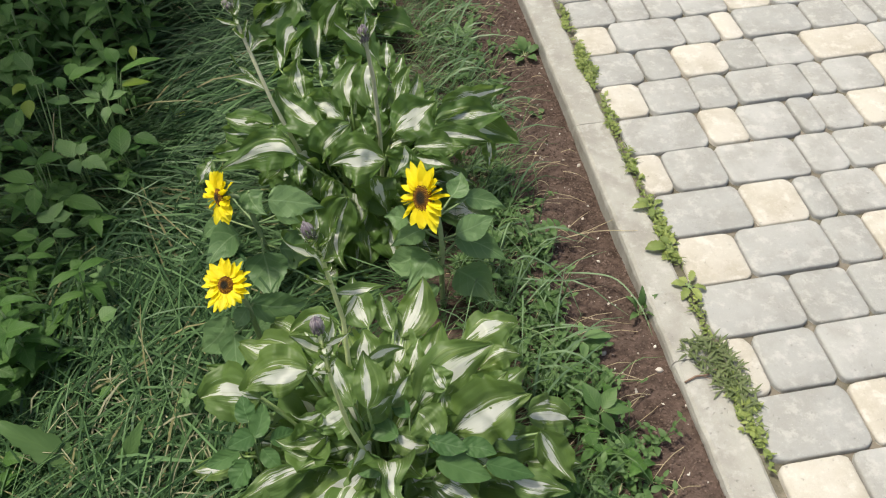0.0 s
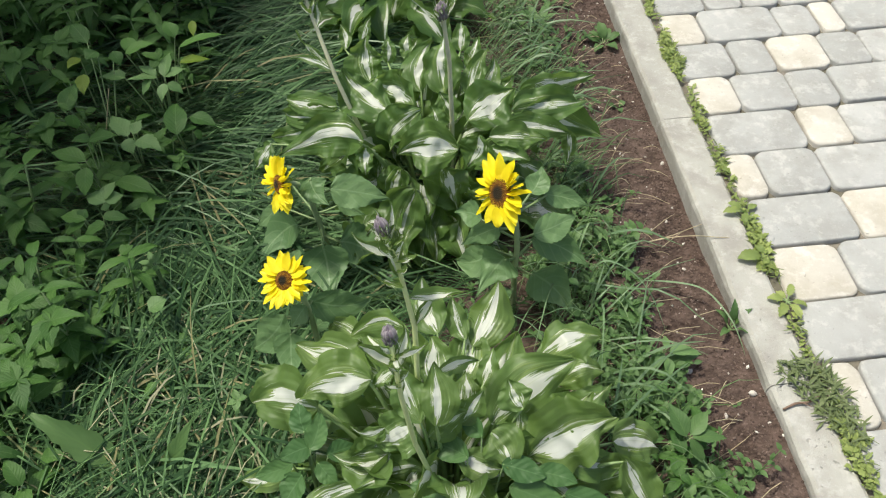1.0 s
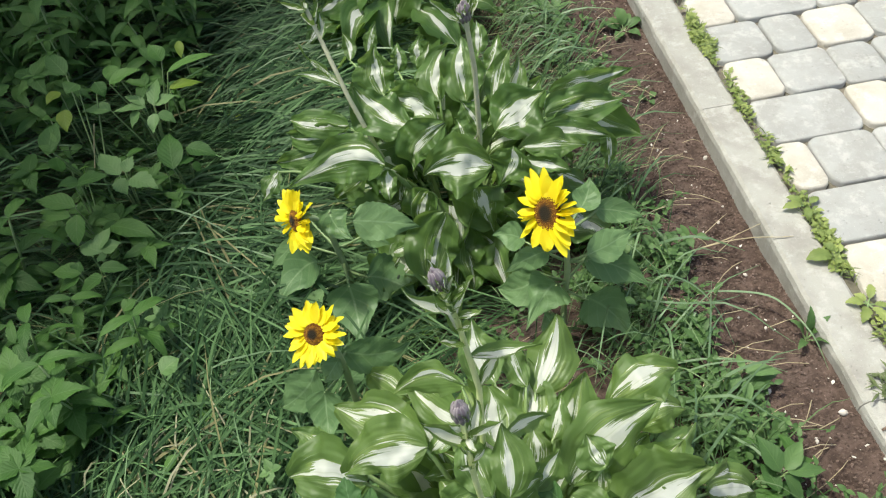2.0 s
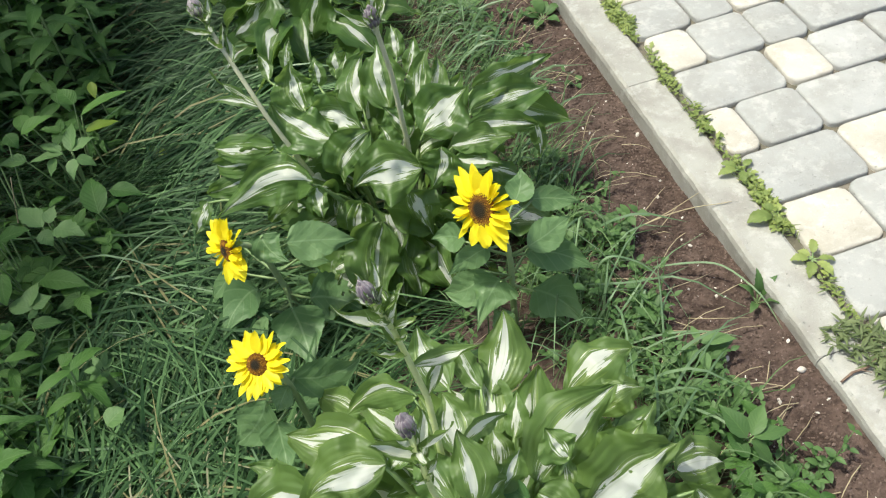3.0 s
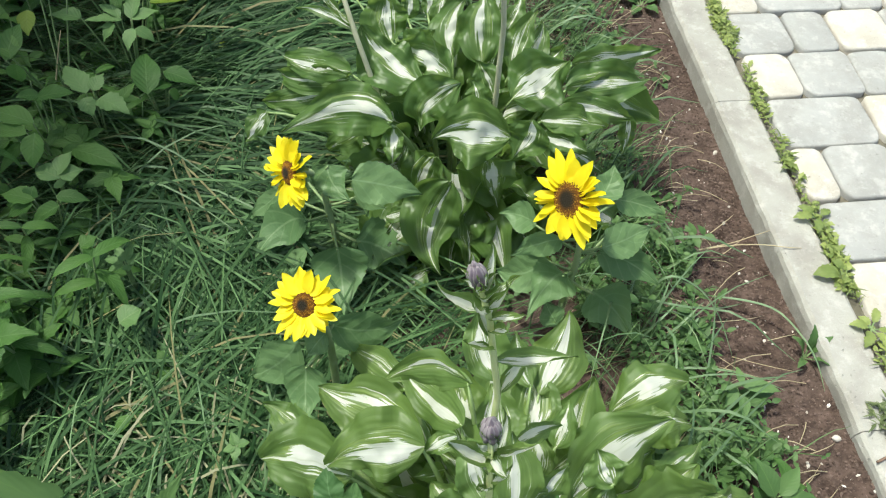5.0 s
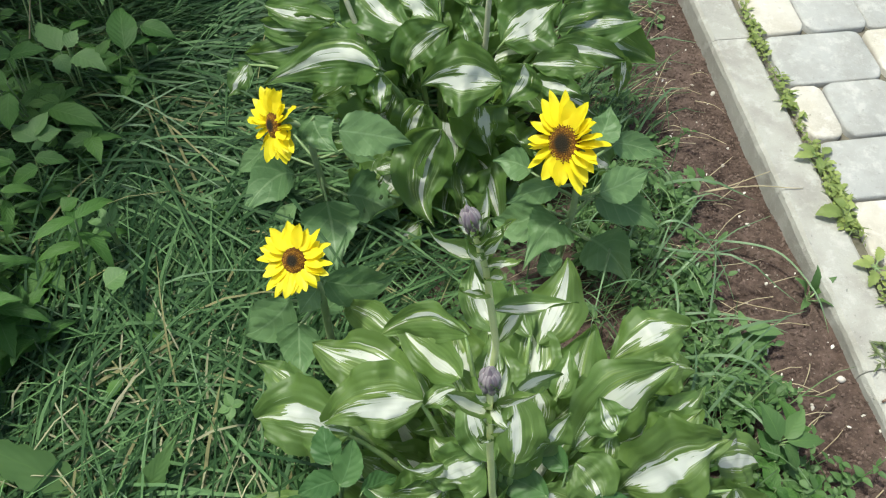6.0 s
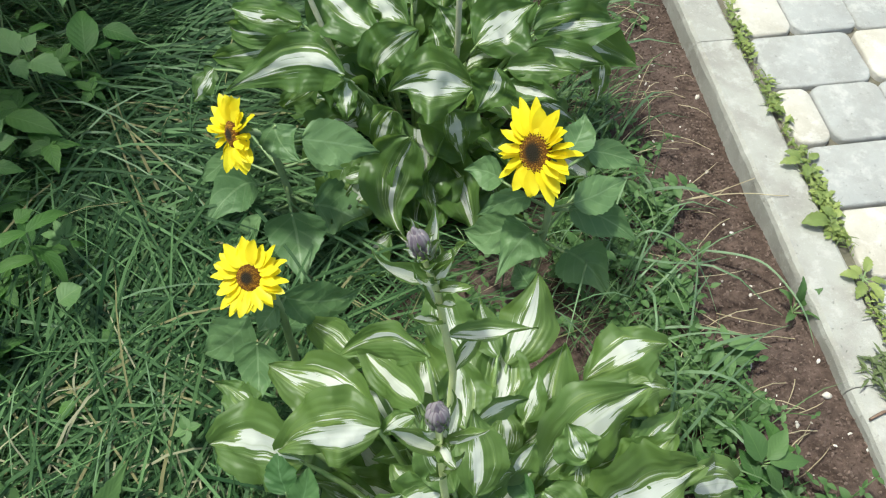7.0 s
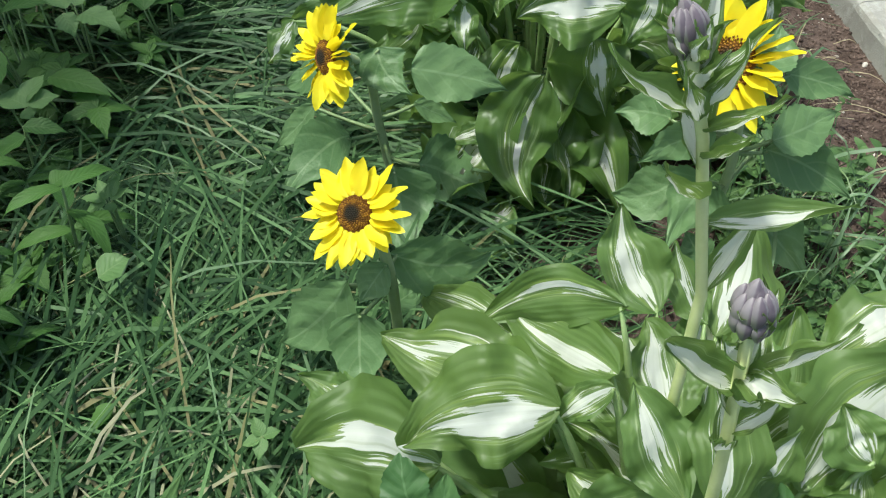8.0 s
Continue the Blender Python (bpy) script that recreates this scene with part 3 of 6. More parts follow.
def shaped_leaf(plant, base, tip, left, right, white, lean, hook=0.0, arch=0.0):
    """A blade of known outline on its stalk."""
    s = Shape()
    base, tip = Vector(base), Vector(tip)
    mid = (Vector(left) + Vector(right)) / 2
    left, right = mid + (Vector(left) - mid) * plant.spread, mid + (Vector(right) - mid) * plant.spread
    s.sheet(base, tip, left, right, rng.uniform(-0.20, 0.45), 0.080 * plant.ruffle, rng.uniform(1.2, 2.4), 0.09, hook + rng.uniform(-0.13, 0.13), rng.uniform(-0.15, 0.42),
            full=0.64, point=0.52, rumple=0.055 * plant.ruffle, arch=arch, cols=17, rows=27)
    out = base - plant.place
    foot = plant.place + Vector((out.x * 0.35, out.y * 0.35, -0.01))
    s.tube(bent(foot, base + (tip - base) * 0.04, 0.03 + 0.2 * out.length, 8), [0.0052, 0.0048, 0.0044, 0.0040, 0.0036, 0.0032, 0.0026, 0.0012], 6, 1)
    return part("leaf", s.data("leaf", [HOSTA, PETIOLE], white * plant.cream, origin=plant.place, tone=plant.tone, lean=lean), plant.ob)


def ring_of_leaves(plant, count, radius, height, size, seed, sweep=(0, 360), droop=(0.0, 0.45), white=(0.1, 0.55)):
    """The lower leaves of a clump, that lie out flat round its foot."""
    r = random.Random(seed)
    for i in range(count):
        a = radians(sweep[0] + (sweep[1] - sweep[0]) * (i + r.uniform(-0.3, 0.3)) / count)
        d = Vector((math.cos(a), math.sin(a), 0))
        r0, h = radius * r.uniform(0.35, 0.6), height * r.uniform(0.7, 1.2)
        length = size * r.uniform(0.8, 1.15)
        b = plant.place + d * r0 + UP * h
        hosta_leaf(plant, b, b + d * length - UP * length * r.uniform(*droop), length * r.uniform(0.5, 0.62), 0.03, r.uniform(-15, 15), r.uniform(*white))


def flower_stalk(plant, points, bracts, buds, size=1.0, thick=1.0, mat=None):
    s = Shape()
    n = len(points)
    s.tube(points, [0.0040 * thick * (1 - 0.30 * i / (n - 1)) for i in range(n)], 8)
    ob = part("flower_stalk", s.data("flower_stalk", [mat or STALK], origin=plant.place), plant.ob)
    top, before = Vector(points[-1]), Vector(points[-2])
    axis = (top - before).normalized()
    side = axis.orthogonal().normalized()
    heart = Shape()
    heart.ball(top - axis * 0.016 * size, axis, 0.022 * size, 0.0055 * size, 8, 6, full=0.5)
    part("bud_heart", heart.data("bud_heart", [BUD], origin=plant.place), ob)
    for count, radius, up, length, rad in ((4, 0.0028, -0.0065, 0.0180, 0.0042), (9, 0.0070, -0.0105, 0.0180, 0.0042), (8, 0.0072, -0.0160, 0.0150, 0.0040))[:buds]:
        for i in range(count):
            b = Shape()
            a = 2 * math.pi * (i + 0.37 * count) / count + rng.uniform(-0.1, 0.1)
            out = side * math.cos(a) + axis.cross(side) * math.sin(a)
            grow = rng.uniform(0.9, 1.1)
            b.ball(top + axis * (up + rng.uniform(-0.001, 0.001)) * size + out * radius * size, axis + out * rng.uniform(-0.20, -0.08), length * size * grow, rad * size, 9, 8, u=None, full=0.66)
            part("bud", b.data("bud", [BUD], origin=plant.place), ob)
    for i in range(7):
        a = 2 * math.pi * (i + 0.3) / 7
        out = side * math.cos(a) + axis.cross(side) * math.sin(a)
        b0 = top - axis * 0.016 * size + out * 0.005
        hosta_leaf(plant, b0, b0 + (axis * rng.uniform(0.8, 1.1) + out * rng.uniform(0.25, 0.55)) * rng.uniform(0.014, 0.022) * size, 0.010 * size, 0.002, 0, 1.5, False, ob, "bract", 0.0, 0.02)
    if buds:
        bracts = bracts + tuple((0.76 + 0.026 * k, 137 * k + 75, 0.044 - 0.003 * k, 0.012, 0.9 + 0.3 * (k % 3)) for k in range(7))
    for at, angle, length, width, rise in bracts:
        i = min(int(at * (n - 1)), n - 2)
        p = Vector(points[i]).lerp(Vector(points[i + 1]), at * (n - 1) - i)
        d = Vector((math.cos(radians(angle)), math.sin(radians(angle)), rise + 0.75))
        hosta_leaf(plant, p, p + d.normalized() * length, width * 0.9, -length * 0.12, 0, 1.25, False, ob, "bract", 0.1, 0.08, 1.0)


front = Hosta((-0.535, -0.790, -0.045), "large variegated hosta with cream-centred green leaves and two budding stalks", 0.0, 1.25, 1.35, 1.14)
shaped_leaf(front, (-0.628, -0.706, 0.225), (-0.741, -0.613, 0.185), (-0.715, -0.664, 0.185), (-0.671, -0.617, 0.200), 0.55, 0.05, arch=0.3)
shaped_leaf(front, (-0.628, -0.713, 0.240), (-0.729, -0.704, 0.205), (-0.681, -0.731, 0.215), (-0.682, -0.675, 0.255), 0.75, -0.30, hook=-0.16)
shaped_leaf(front, (-0.707, -0.719, 0.190), (-0.813, -0.671, 0.140), (-0.759, -0.723, 0.150), (-0.762, -0.653, 0.200), 0.45, 0.0)
shaped_leaf(front, (-0.761, -0.638, 0.120), (-0.812, -0.571, 0.085), (-0.803, -0.608, 0.080), (-0.775, -0.586, 0.100), 0.15, 0.0)
shaped_leaf(front, (-0.638, -0.621, 0.185), (-0.707, -0.517, 0.115), (-0.690, -0.571, 0.130), (-0.663, -0.545, 0.155), 0.5, 0.1)
shaped_leaf(front, (-0.572, -0.656, 0.260), (-0.662, -0.604, 0.185), (-0.626, -0.622, 0.200), (-0.616, -0.603, 0.235), 0.30, 0.35, hook=0.10)
shaped_leaf(front, (-0.586, -0.694, 0.240), (-0.645, -0.597, 0.190), (-0.630, -0.649, 0.195), (-0.597, -0.639, 0.225), 0.50, -0.1)
shaped_leaf(front, (-0.594, -0.711, 0.255), (-0.630, -0.712, 0.215), (-0.608, -0.718, 0.235), (-0.618, -0.700, 0.235), 0.95, 0.0)
shaped_leaf(front, (-0.567, -0.782, 0.235), (-0.586, -0.721, 0.278), (-0.602, -0.747, 0.264), (-0.559, -0.749, 0.258), 0.6, -0.1)
shaped_leaf(front, (-0.548, -0.788, 0.235), (-0.549, -0.725, 0.287), (-0.560, -0.755, 0.267), (-0.518, -0.762, 0.258), 0.55, -0.1, hook=0.08)
shaped_leaf(front, (-0.577, -0.779, 0.225), (-0.624, -0.773, 0.175), (-0.600, -0.799, 0.185), (-0.600, -0.762, 0.230), 0.75, 0.0)
shaped_leaf(front, (-0.615, -0.772, 0.215), (-0.658, -0.764, 0.200), (-0.636, -0.778, 0.200), (-0.635, -0.771, 0.215), 0.9, 0.0, hook=0.2)
shaped_leaf(front, (-0.629, -0.772, 0.175), (-0.654, -0.811, 0.100), (-0.669, -0.783, 0.130), (-0.604, -0.800, 0.135), 0.7, 0.0)
shaped_leaf(front, (-0.589, -0.792, 0.150), (-0.577, -0.830, 0.090), (-0.603, -0.807, 0.110), (-0.564, -0.809, 0.120), 0.7, 0.1)
shaped_leaf(front, (-0.532, -0.628, 0.205), (-0.547, -0.553, 0.246), (-0.570, -0.592, 0.225), (-0.521, -0.592, 0.225), 0.85, -0.05)
shaped_leaf(front, (-0.493, -0.634, 0.190), (-0.505, -0.577, 0.225), (-0.519, -0.602, 0.205), (-0.488, -0.598, 0.202), 0.5, -0.1)
shaped_leaf(front, (-0.483, -0.636, 0.175), (-0.432, -0.548, 0.210), (-0.476, -0.585, 0.187), (-0.417, -0.594, 0.187), 0.75, -0.1, hook=0.1)
shaped_leaf(front, (-0.481, -0.722, 0.130), (-0.422, -0.624, 0.191), (-0.468, -0.665, 0.162), (-0.403, -0.665, 0.162), 0.30, -0.15)
shaped_leaf(front, (-0.477, -0.705, 0.180), (-0.458, -0.661, 0.209), (-0.480, -0.685, 0.195), (-0.455, -0.695, 0.195), 0.6, 0.0)
shaped_leaf(front, (-0.389, -0.649, 0.130), (-0.289, -0.621, 0.150), (-0.339, -0.600, 0.165), (-0.317, -0.666, 0.150), 0.62, -0.1)
shaped_leaf(front, (-0.361, -0.682, 0.120), (-0.292, -0.671, 0.130), (-0.328, -0.656, 0.155), (-0.326, -0.700, 0.135), 0.35, -0.2)
shaped_leaf(front, (-0.471, -0.767, 0.185), (-0.341, -0.701, 0.205), (-0.444, -0.707, 0.215), (-0.379, -0.730, 0.185), 0.85, 0.10)
shaped_leaf(front, (-0.423, -0.748, 0.150), (-0.355, -0.705, 0.150), (-0.398, -0.716, 0.160), (-0.373, -0.732, 0.140), 0.3, 0.0)
shaped_leaf(front, (-0.427, -0.805, 0.155), (-0.307, -0.782, 0.195), (-0.389, -0.763, 0.215), (-0.341, -0.823, 0.165), 0.45, 0.15)
shaped_leaf(front, (-0.372, -0.762, 0.130), (-0.285, -0.702, 0.130), (-0.346, -0.720, 0.150), (-0.313, -0.741, 0.140), 0.2, 0.0)
shaped_leaf(front, (-0.309, -0.791, 0.140), (-0.223, -0.779, 0.075), (-0.266, -0.753, 0.125), (-0.265, -0.807, 0.095), 0.9, 0.0)
shaped_leaf(front, (-0.371, -0.834, 0.120), (-0.259, -0.815, 0.095), (-0.328, -0.807, 0.130), (-0.308, -0.838, 0.095), 0.55, 0.1)
shaped_leaf(front, (-0.320, -0.841, 0.090), (-0.226, -0.840, 0.050), (-0.271, -0.821, 0.080), (-0.274, -0.860, 0.060), 0.5, 0.0)
shaped_leaf(front, (-0.445, -0.791, 0.160), (-0.435, -0.754, 0.212), (-0.454, -0.769, 0.183), (-0.424, -0.774, 0.183), 0.3, 0.2, hook=0.2)
shaped_leaf(front, (-0.523, -0.818, 0.130), (-0.440, -0.812, 0.100), (-0.484, -0.791, 0.130), (-0.481, -0.827, 0.100), 0.75, 0.0)
shaped_leaf(front, (-0.540, -0.728, 0.260), (-0.482, -0.708, 0.255), (-0.519, -0.713, 0.270), (-0.508, -0.722, 0.255), 0.8, 0.0)
shaped_leaf(front, (-0.603, -0.714, 0.170), (-0.639, -0.726, 0.187), (-0.620, -0.710, 0.182), (-0.619, -0.730, 0.176), 0.2, 0.0)
shaped_leaf(front, (-0.753, -0.754, 0.090), (-0.864, -0.726, 0.030), (-0.801, -0.732, 0.060), (-0.810, -0.766, 0.050), 0.65, 0.0)
shaped_leaf(front, (-0.677, -0.804, 0.100), (-0.732, -0.822, 0.050), (-0.721, -0.791, 0.070), (-0.688, -0.824, 0.060), 0.5, 0.0)
shaped_leaf(front, (-0.544, -0.814, 0.100), (-0.537, -0.855, 0.060), (-0.565, -0.830, 0.080), (-0.516, -0.838, 0.080), 0.5, 0.0)
shaped_leaf(front, (-0.498, -0.833, 0.100), (-0.461, -0.865, 0.050), (-0.506, -0.856, 0.070), (-0.454, -0.842, 0.080), 0.5, 0.0)
shaped_leaf(front, (-0.423, -0.823, 0.110), (-0.359, -0.851, 0.050), (-0.404, -0.854, 0.070), (-0.375, -0.826, 0.090), 0.45, 0.0)
shaped_leaf(front, (-0.616, -0.804, 0.110), (-0.634, -0.839, 0.060), (-0.649, -0.817, 0.080), (-0.608, -0.829, 0.080), 0.6, 0.0)
shaped_leaf(front, (-0.611, -0.787, 0.170), (-0.695, -0.774, 0.150), (-0.649, -0.816, 0.135), (-0.640, -0.764, 0.175), 0.55, 0.0, hook=0.15)
shaped_leaf(front, (-0.634, -0.795, 0.140), (-0.569, -0.799, 0.150), (-0.596, -0.787, 0.165), (-0.602, -0.808, 0.135), 0.4, 0.2, hook=0.2)
shaped_leaf(front, (-0.577, -0.799, 0.140), (-0.596, -0.824, 0.110), (-0.615, -0.803, 0.125), (-0.570, -0.818, 0.120), 0.5, 0.1)
shaped_leaf(front, (-0.650, -0.806, 0.120), (-0.760, -0.825, 0.080), (-0.712, -0.834, 0.090), (-0.714, -0.804, 0.120), 0.7, 0.25)
shaped_leaf(front, (-0.566, -0.830, 0.130), (-0.661, -0.847, 0.090), (-0.602, -0.862, 0.100), (-0.626, -0.829, 0.120), 0.85, 0.0)
shaped_leaf(front, (-0.522, -0.801, 0.170), (-0.467, -0.826, 0.160), (-0.484, -0.801, 0.175), (-0.500, -0.832, 0.155), 0.75, 0.1)
shaped_leaf(front, (-0.546, -0.831, 0.120), (-0.565, -0.864, 0.090), (-0.573, -0.840, 0.100), (-0.533, -0.850, 0.105), 0.2, 0.0)
shaped_leaf(front, (-0.469, -0.859, 0.120), (-0.400, -0.898, 0.090), (-0.415, -0.866, 0.120), (-0.457, -0.885, 0.090), 0.75, 0.0)
shaped_leaf(front, (-0.401, -0.842, 0.140), (-0.352, -0.882, 0.110), (-0.365, -0.850, 0.135), (-0.391, -0.865, 0.120), 0.55, 0.0)
shaped_leaf(front, (-0.350, -0.875, 0.110), (-0.263, -0.887, 0.070), (-0.306, -0.862, 0.100), (-0.314, -0.902, 0.080), 0.9, 0.1)
shaped_leaf(front, (-0.297, -0.818, 0.140), (-0.254, -0.877, 0.060), (-0.250, -0.842, 0.100), (-0.299, -0.847, 0.100), 0.35, 0.2)
shaped_leaf(front, (-0.373, -0.815, 0.150), (-0.292, -0.805, 0.110), (-0.333, -0.800, 0.140), (-0.338, -0.836, 0.120), 0.5, 0.0)
shaped_leaf(front, (-0.476, -0.782, 0.190), (-0.455, -0.831, 0.170), (-0.488, -0.803, 0.180), (-0.436, -0.799, 0.190), 0.2, 0.0)
shaped_leaf(front, (-0.430, -0.764, 0.210), (-0.445, -0.735, 0.239), (-0.463, -0.747, 0.222), (-0.420, -0.750, 0.227), 0.4, 0.0)
shaped_leaf(front, (-0.409, -0.785, 0.190), (-0.335, -0.758, 0.220), (-0.385, -0.752, 0.210), (-0.347, -0.777, 0.190), 0.25, 0.0)
shaped_leaf(front, (-0.559, -0.782, 0.200), (-0.508, -0.766, 0.229), (-0.553, -0.764, 0.217), (-0.515, -0.781, 0.206), 0.5, 0.0)
shaped_leaf(front, (-0.591, -0.772, 0.200), (-0.623, -0.732, 0.190), (-0.622, -0.755, 0.180), (-0.601, -0.742, 0.200), 0.6, 0.0)
shaped_leaf(front, (-0.516, -0.771, 0.200), (-0.483, -0.746, 0.241), (-0.513, -0.756, 0.223), (-0.481, -0.762, 0.217), 0.6, 0.0)
ring_of_leaves(front, 14, 0.22, 0.085, 0.12, 3, (0, 360), (0.1, 0.5), (0.1, 0.5))
shaped_leaf(front, (-0.508, -0.695, 0.170), (-0.480, -0.592, 0.190), (-0.515, -0.634, 0.175), (-0.461, -0.644, 0.170), 0.7, 0.1)
shaped_leaf(front, (-0.542, -0.709, 0.190), (-0.537, -0.633, 0.210), (-0.565, -0.668, 0.200), (-0.512, -0.668, 0.195), 0.8, -0.1)
shaped_leaf(front, (-0.475, -0.717, 0.140), (-0.402, -0.682, 0.160), (-0.453, -0.685, 0.170), (-0.430, -0.717, 0.140), 0.6, 0.1)
shaped_leaf(front, (-0.511, -0.741, 0.170), (-0.499, -0.691, 0.200), (-0.522, -0.712, 0.190), (-0.483, -0.718, 0.185), 0.8, 0.15)
shaped_leaf(front, (-0.570, -0.730, 0.200), (-0.600, -0.653, 0.200), (-0.598, -0.691, 0.190), (-0.569, -0.684, 0.210), 0.7, 0.0)
ring_of_leaves(front, 12, 0.14, 0.125, 0.10, 13, (0, 360), (-0.5, 0.2), (0.2, 0.7))
ring_of_leaves(front, 9, 0.26, 0.120, 0.09, 17, (20, 170), (-0.5, 0.2), (0.3, 0.8))
ring_of_leaves(front, 8, 0.08, 0.150, 0.09, 19, (0, 360), (-1.2, -0.5), (0.5, 0.9))
flower_stalk(front, [(-0.560, -0.748, -0.03), (-0.568, -0.745, 0.20), (-0.562, -0.712, 0.35), (-0.574, -0.684, 0.440), (-0.588, -0.667, 0.493)],
             ((0.80, 172, 0.058, 0.018, 0.0), (0.84, 12, 0.048, 0.016, 0.6), (0.88, 60, 0.052, 0.016, 1.4), (0.92, 250, 0.030, 0.012, 0.6), (0.62, -5, 0.075, 0.018, -0.55), (0.76, 330, 0.046, 0.016, 0.4), (0.91, 120, 0.042, 0.014, 1.4),
              (0.72, 300, 0.040, 0.016, 0.8), (0.70, 120, 0.042, 0.016, 0.8), (0.50, 40, 0.060, 0.018, 0.4), (0.66, 200, 0.050, 0.016, 0.5)), 3, 0.92)
flower_stalk(front, [(-0.552, -0.806, -0.03), (-0.560, -0.813, 0.141), (-0.576, -0.817, 0.25), (-0.585, -0.807, 0.35), (-0.589, -0.784, 0.449)],
             ((0.88, 170, 0.055, 0.020, 0.25), (0.90, -10, 0.050, 0.018, 0.1), (0.85, 60, 0.060, 0.018, 0.5), (0.90, 280, 0.040, 0.016, 0.2)), 3, 0.90)

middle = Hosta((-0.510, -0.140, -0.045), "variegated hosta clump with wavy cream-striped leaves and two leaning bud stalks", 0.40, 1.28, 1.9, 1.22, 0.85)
shaped_leaf(middle, (-0.623, -0.235, 0.230), (-0.782, -0.185, 0.165), (-0.693, -0.191, 0.175), (-0.664, -0.160, 0.225), 0.95, 0.05)
shaped_leaf(middle, (-0.813, -0.069, 0.100), (-0.853, -0.088, 0.050), (-0.845, -0.067, 0.075), (-0.818, -0.090, 0.080), 0.7, 0.0)
shaped_leaf(middle, (-0.674, -0.063, 0.170), (-0.794, 0.047, 0.110), (-0.740, -0.026, 0.130), (-0.730, 0.014, 0.150), 0.6, -0.1)
shaped_leaf(middle, (-0.678, -0.068, 0.160), (-0.812, 0.039, 0.080), (-0.750, -0.029, 0.100), (-0.741, -0.007, 0.135), 0.4, -0.1)
shaped_leaf(middle, (-0.697, -0.053, 0.120), (-0.837, 0.013, 0.040), (-0.773, -0.033, 0.060), (-0.770, -0.005, 0.090), 0.3, 0.0)
shaped_leaf(middle, (-0.569, -0.131, 0.205), (-0.654, -0.041, 0.243), (-0.650, -0.115, 0.205), (-0.606, -0.063, 0.228), 0.40, 0.20)
shaped_leaf(middle, (-0.606, -0.010, 0.180), (-0.602, 0.050, 0.241), (-0.644, 0.031, 0.212), (-0.583, 0.011, 0.212), 0.60, 0.05)
shaped_leaf(middle, (-0.526, -0.137, 0.215), (-0.612, -0.066, 0.215), (-0.568, -0.101, 0.200), (-0.559, -0.079, 0.250), 0.55, -0.25)
shaped_leaf(middle, (-0.511, -0.041, 0.170), (-0.481, 0.039, 0.228), (-0.538, 0.011, 0.196), (-0.490, -0.003, 0.202), 0.6, 0.2)
shaped_leaf(middle, (-0.466, -0.069, 0.180), (-0.450, 0.020, 0.255), (-0.492, -0.011, 0.221), (-0.438, -0.044, 0.221), 0.55, -0.05)
shaped_leaf(middle, (-0.419, -0.079, 0.170), (-0.382, -0.024, 0.245), (-0.421, -0.036, 0.208), (-0.388, -0.055, 0.211), 0.7, 0.0, hook=0.1)
shaped_leaf(middle, (-0.414, -0.078, 0.160), (-0.357, -0.018, 0.215), (-0.403, -0.044, 0.183), (-0.362, -0.059, 0.186), 0.7, 0.0, hook=-0.15)
shaped_leaf(middle, (-0.455, -0.126, 0.160), (-0.479, -0.089, 0.206), (-0.487, -0.106, 0.177), (-0.445, -0.110, 0.189), 0.4, 0.0)
shaped_leaf(middle, (-0.432, -0.150, 0.180), (-0.340, -0.099, 0.212), (-0.420, -0.108, 0.203), (-0.343, -0.137, 0.186), 0.75, 0.05)
shaped_leaf(middle, (-0.515, -0.153, 0.220), (-0.583, -0.187, 0.175), (-0.599, -0.165, 0.205), (-0.539, -0.189, 0.190), 0.55, 0.0, hook=0.18)
shaped_leaf(middle, (-0.462, -0.272, 0.225), (-0.564, -0.233, 0.195), (-0.524, -0.273, 0.190), (-0.511, -0.234, 0.255), 1.0, 0.0)
shaped_leaf(middle, (-0.420, -0.230, 0.215), (-0.451, -0.257, 0.165), (-0.455, -0.232, 0.190), (-0.403, -0.253, 0.185), 0.5, 0.1)
shaped_leaf(middle, (-0.491, -0.272, 0.185), (-0.464, -0.287, 0.090), (-0.523, -0.259, 0.135), (-0.450, -0.275, 0.140), 0.45, 0.1)
shaped_leaf(middle, (-0.560, -0.243, 0.165), (-0.584, -0.258, 0.070), (-0.600, -0.227, 0.115), (-0.555, -0.257, 0.120), 0.6, 0.0)
shaped_leaf(middle, (-0.620, -0.226, 0.210), (-0.624, -0.265, 0.180), (-0.636, -0.242, 0.195), (-0.610, -0.252, 0.200), 0.9, 0.0)
shaped_leaf(middle, (-0.323, -0.078, 0.180), (-0.179, -0.068, 0.195), (-0.267, -0.085, 0.215), (-0.249, -0.097, 0.175), 0.45, -0.1)
shaped_leaf(middle, (-0.345, -0.134, 0.180), (-0.193, -0.112, 0.160), (-0.285, -0.104, 0.200), (-0.285, -0.153, 0.165), 0.4, 0.0)
shaped_leaf(middle, (-0.334, -0.137, 0.170), (-0.167, -0.136, 0.095), (-0.237, -0.106, 0.165), (-0.251, -0.151, 0.120), 0.5, 0.1)
shaped_leaf(middle, (-0.363, -0.177, 0.190), (-0.240, -0.176, 0.145), (-0.297, -0.161, 0.185), (-0.309, -0.191, 0.165), 0.75, 0.0)
shaped_leaf(middle, (-0.399, -0.204, 0.185), (-0.296, -0.208, 0.170), (-0.346, -0.190, 0.195), (-0.350, -0.226, 0.175), 0.6, 0.0)
shaped_leaf(middle, (-0.401, -0.223, 0.175), (-0.330, -0.252, 0.165), (-0.358, -0.222, 0.175), (-0.373, -0.249, 0.165), 0.9, 0.1)
shaped_leaf(middle, (-0.247, -0.168, 0.150), (-0.245, -0.189, 0.085), (-0.255, -0.175, 0.120), (-0.232, -0.179, 0.115), 0.6, 0.0)
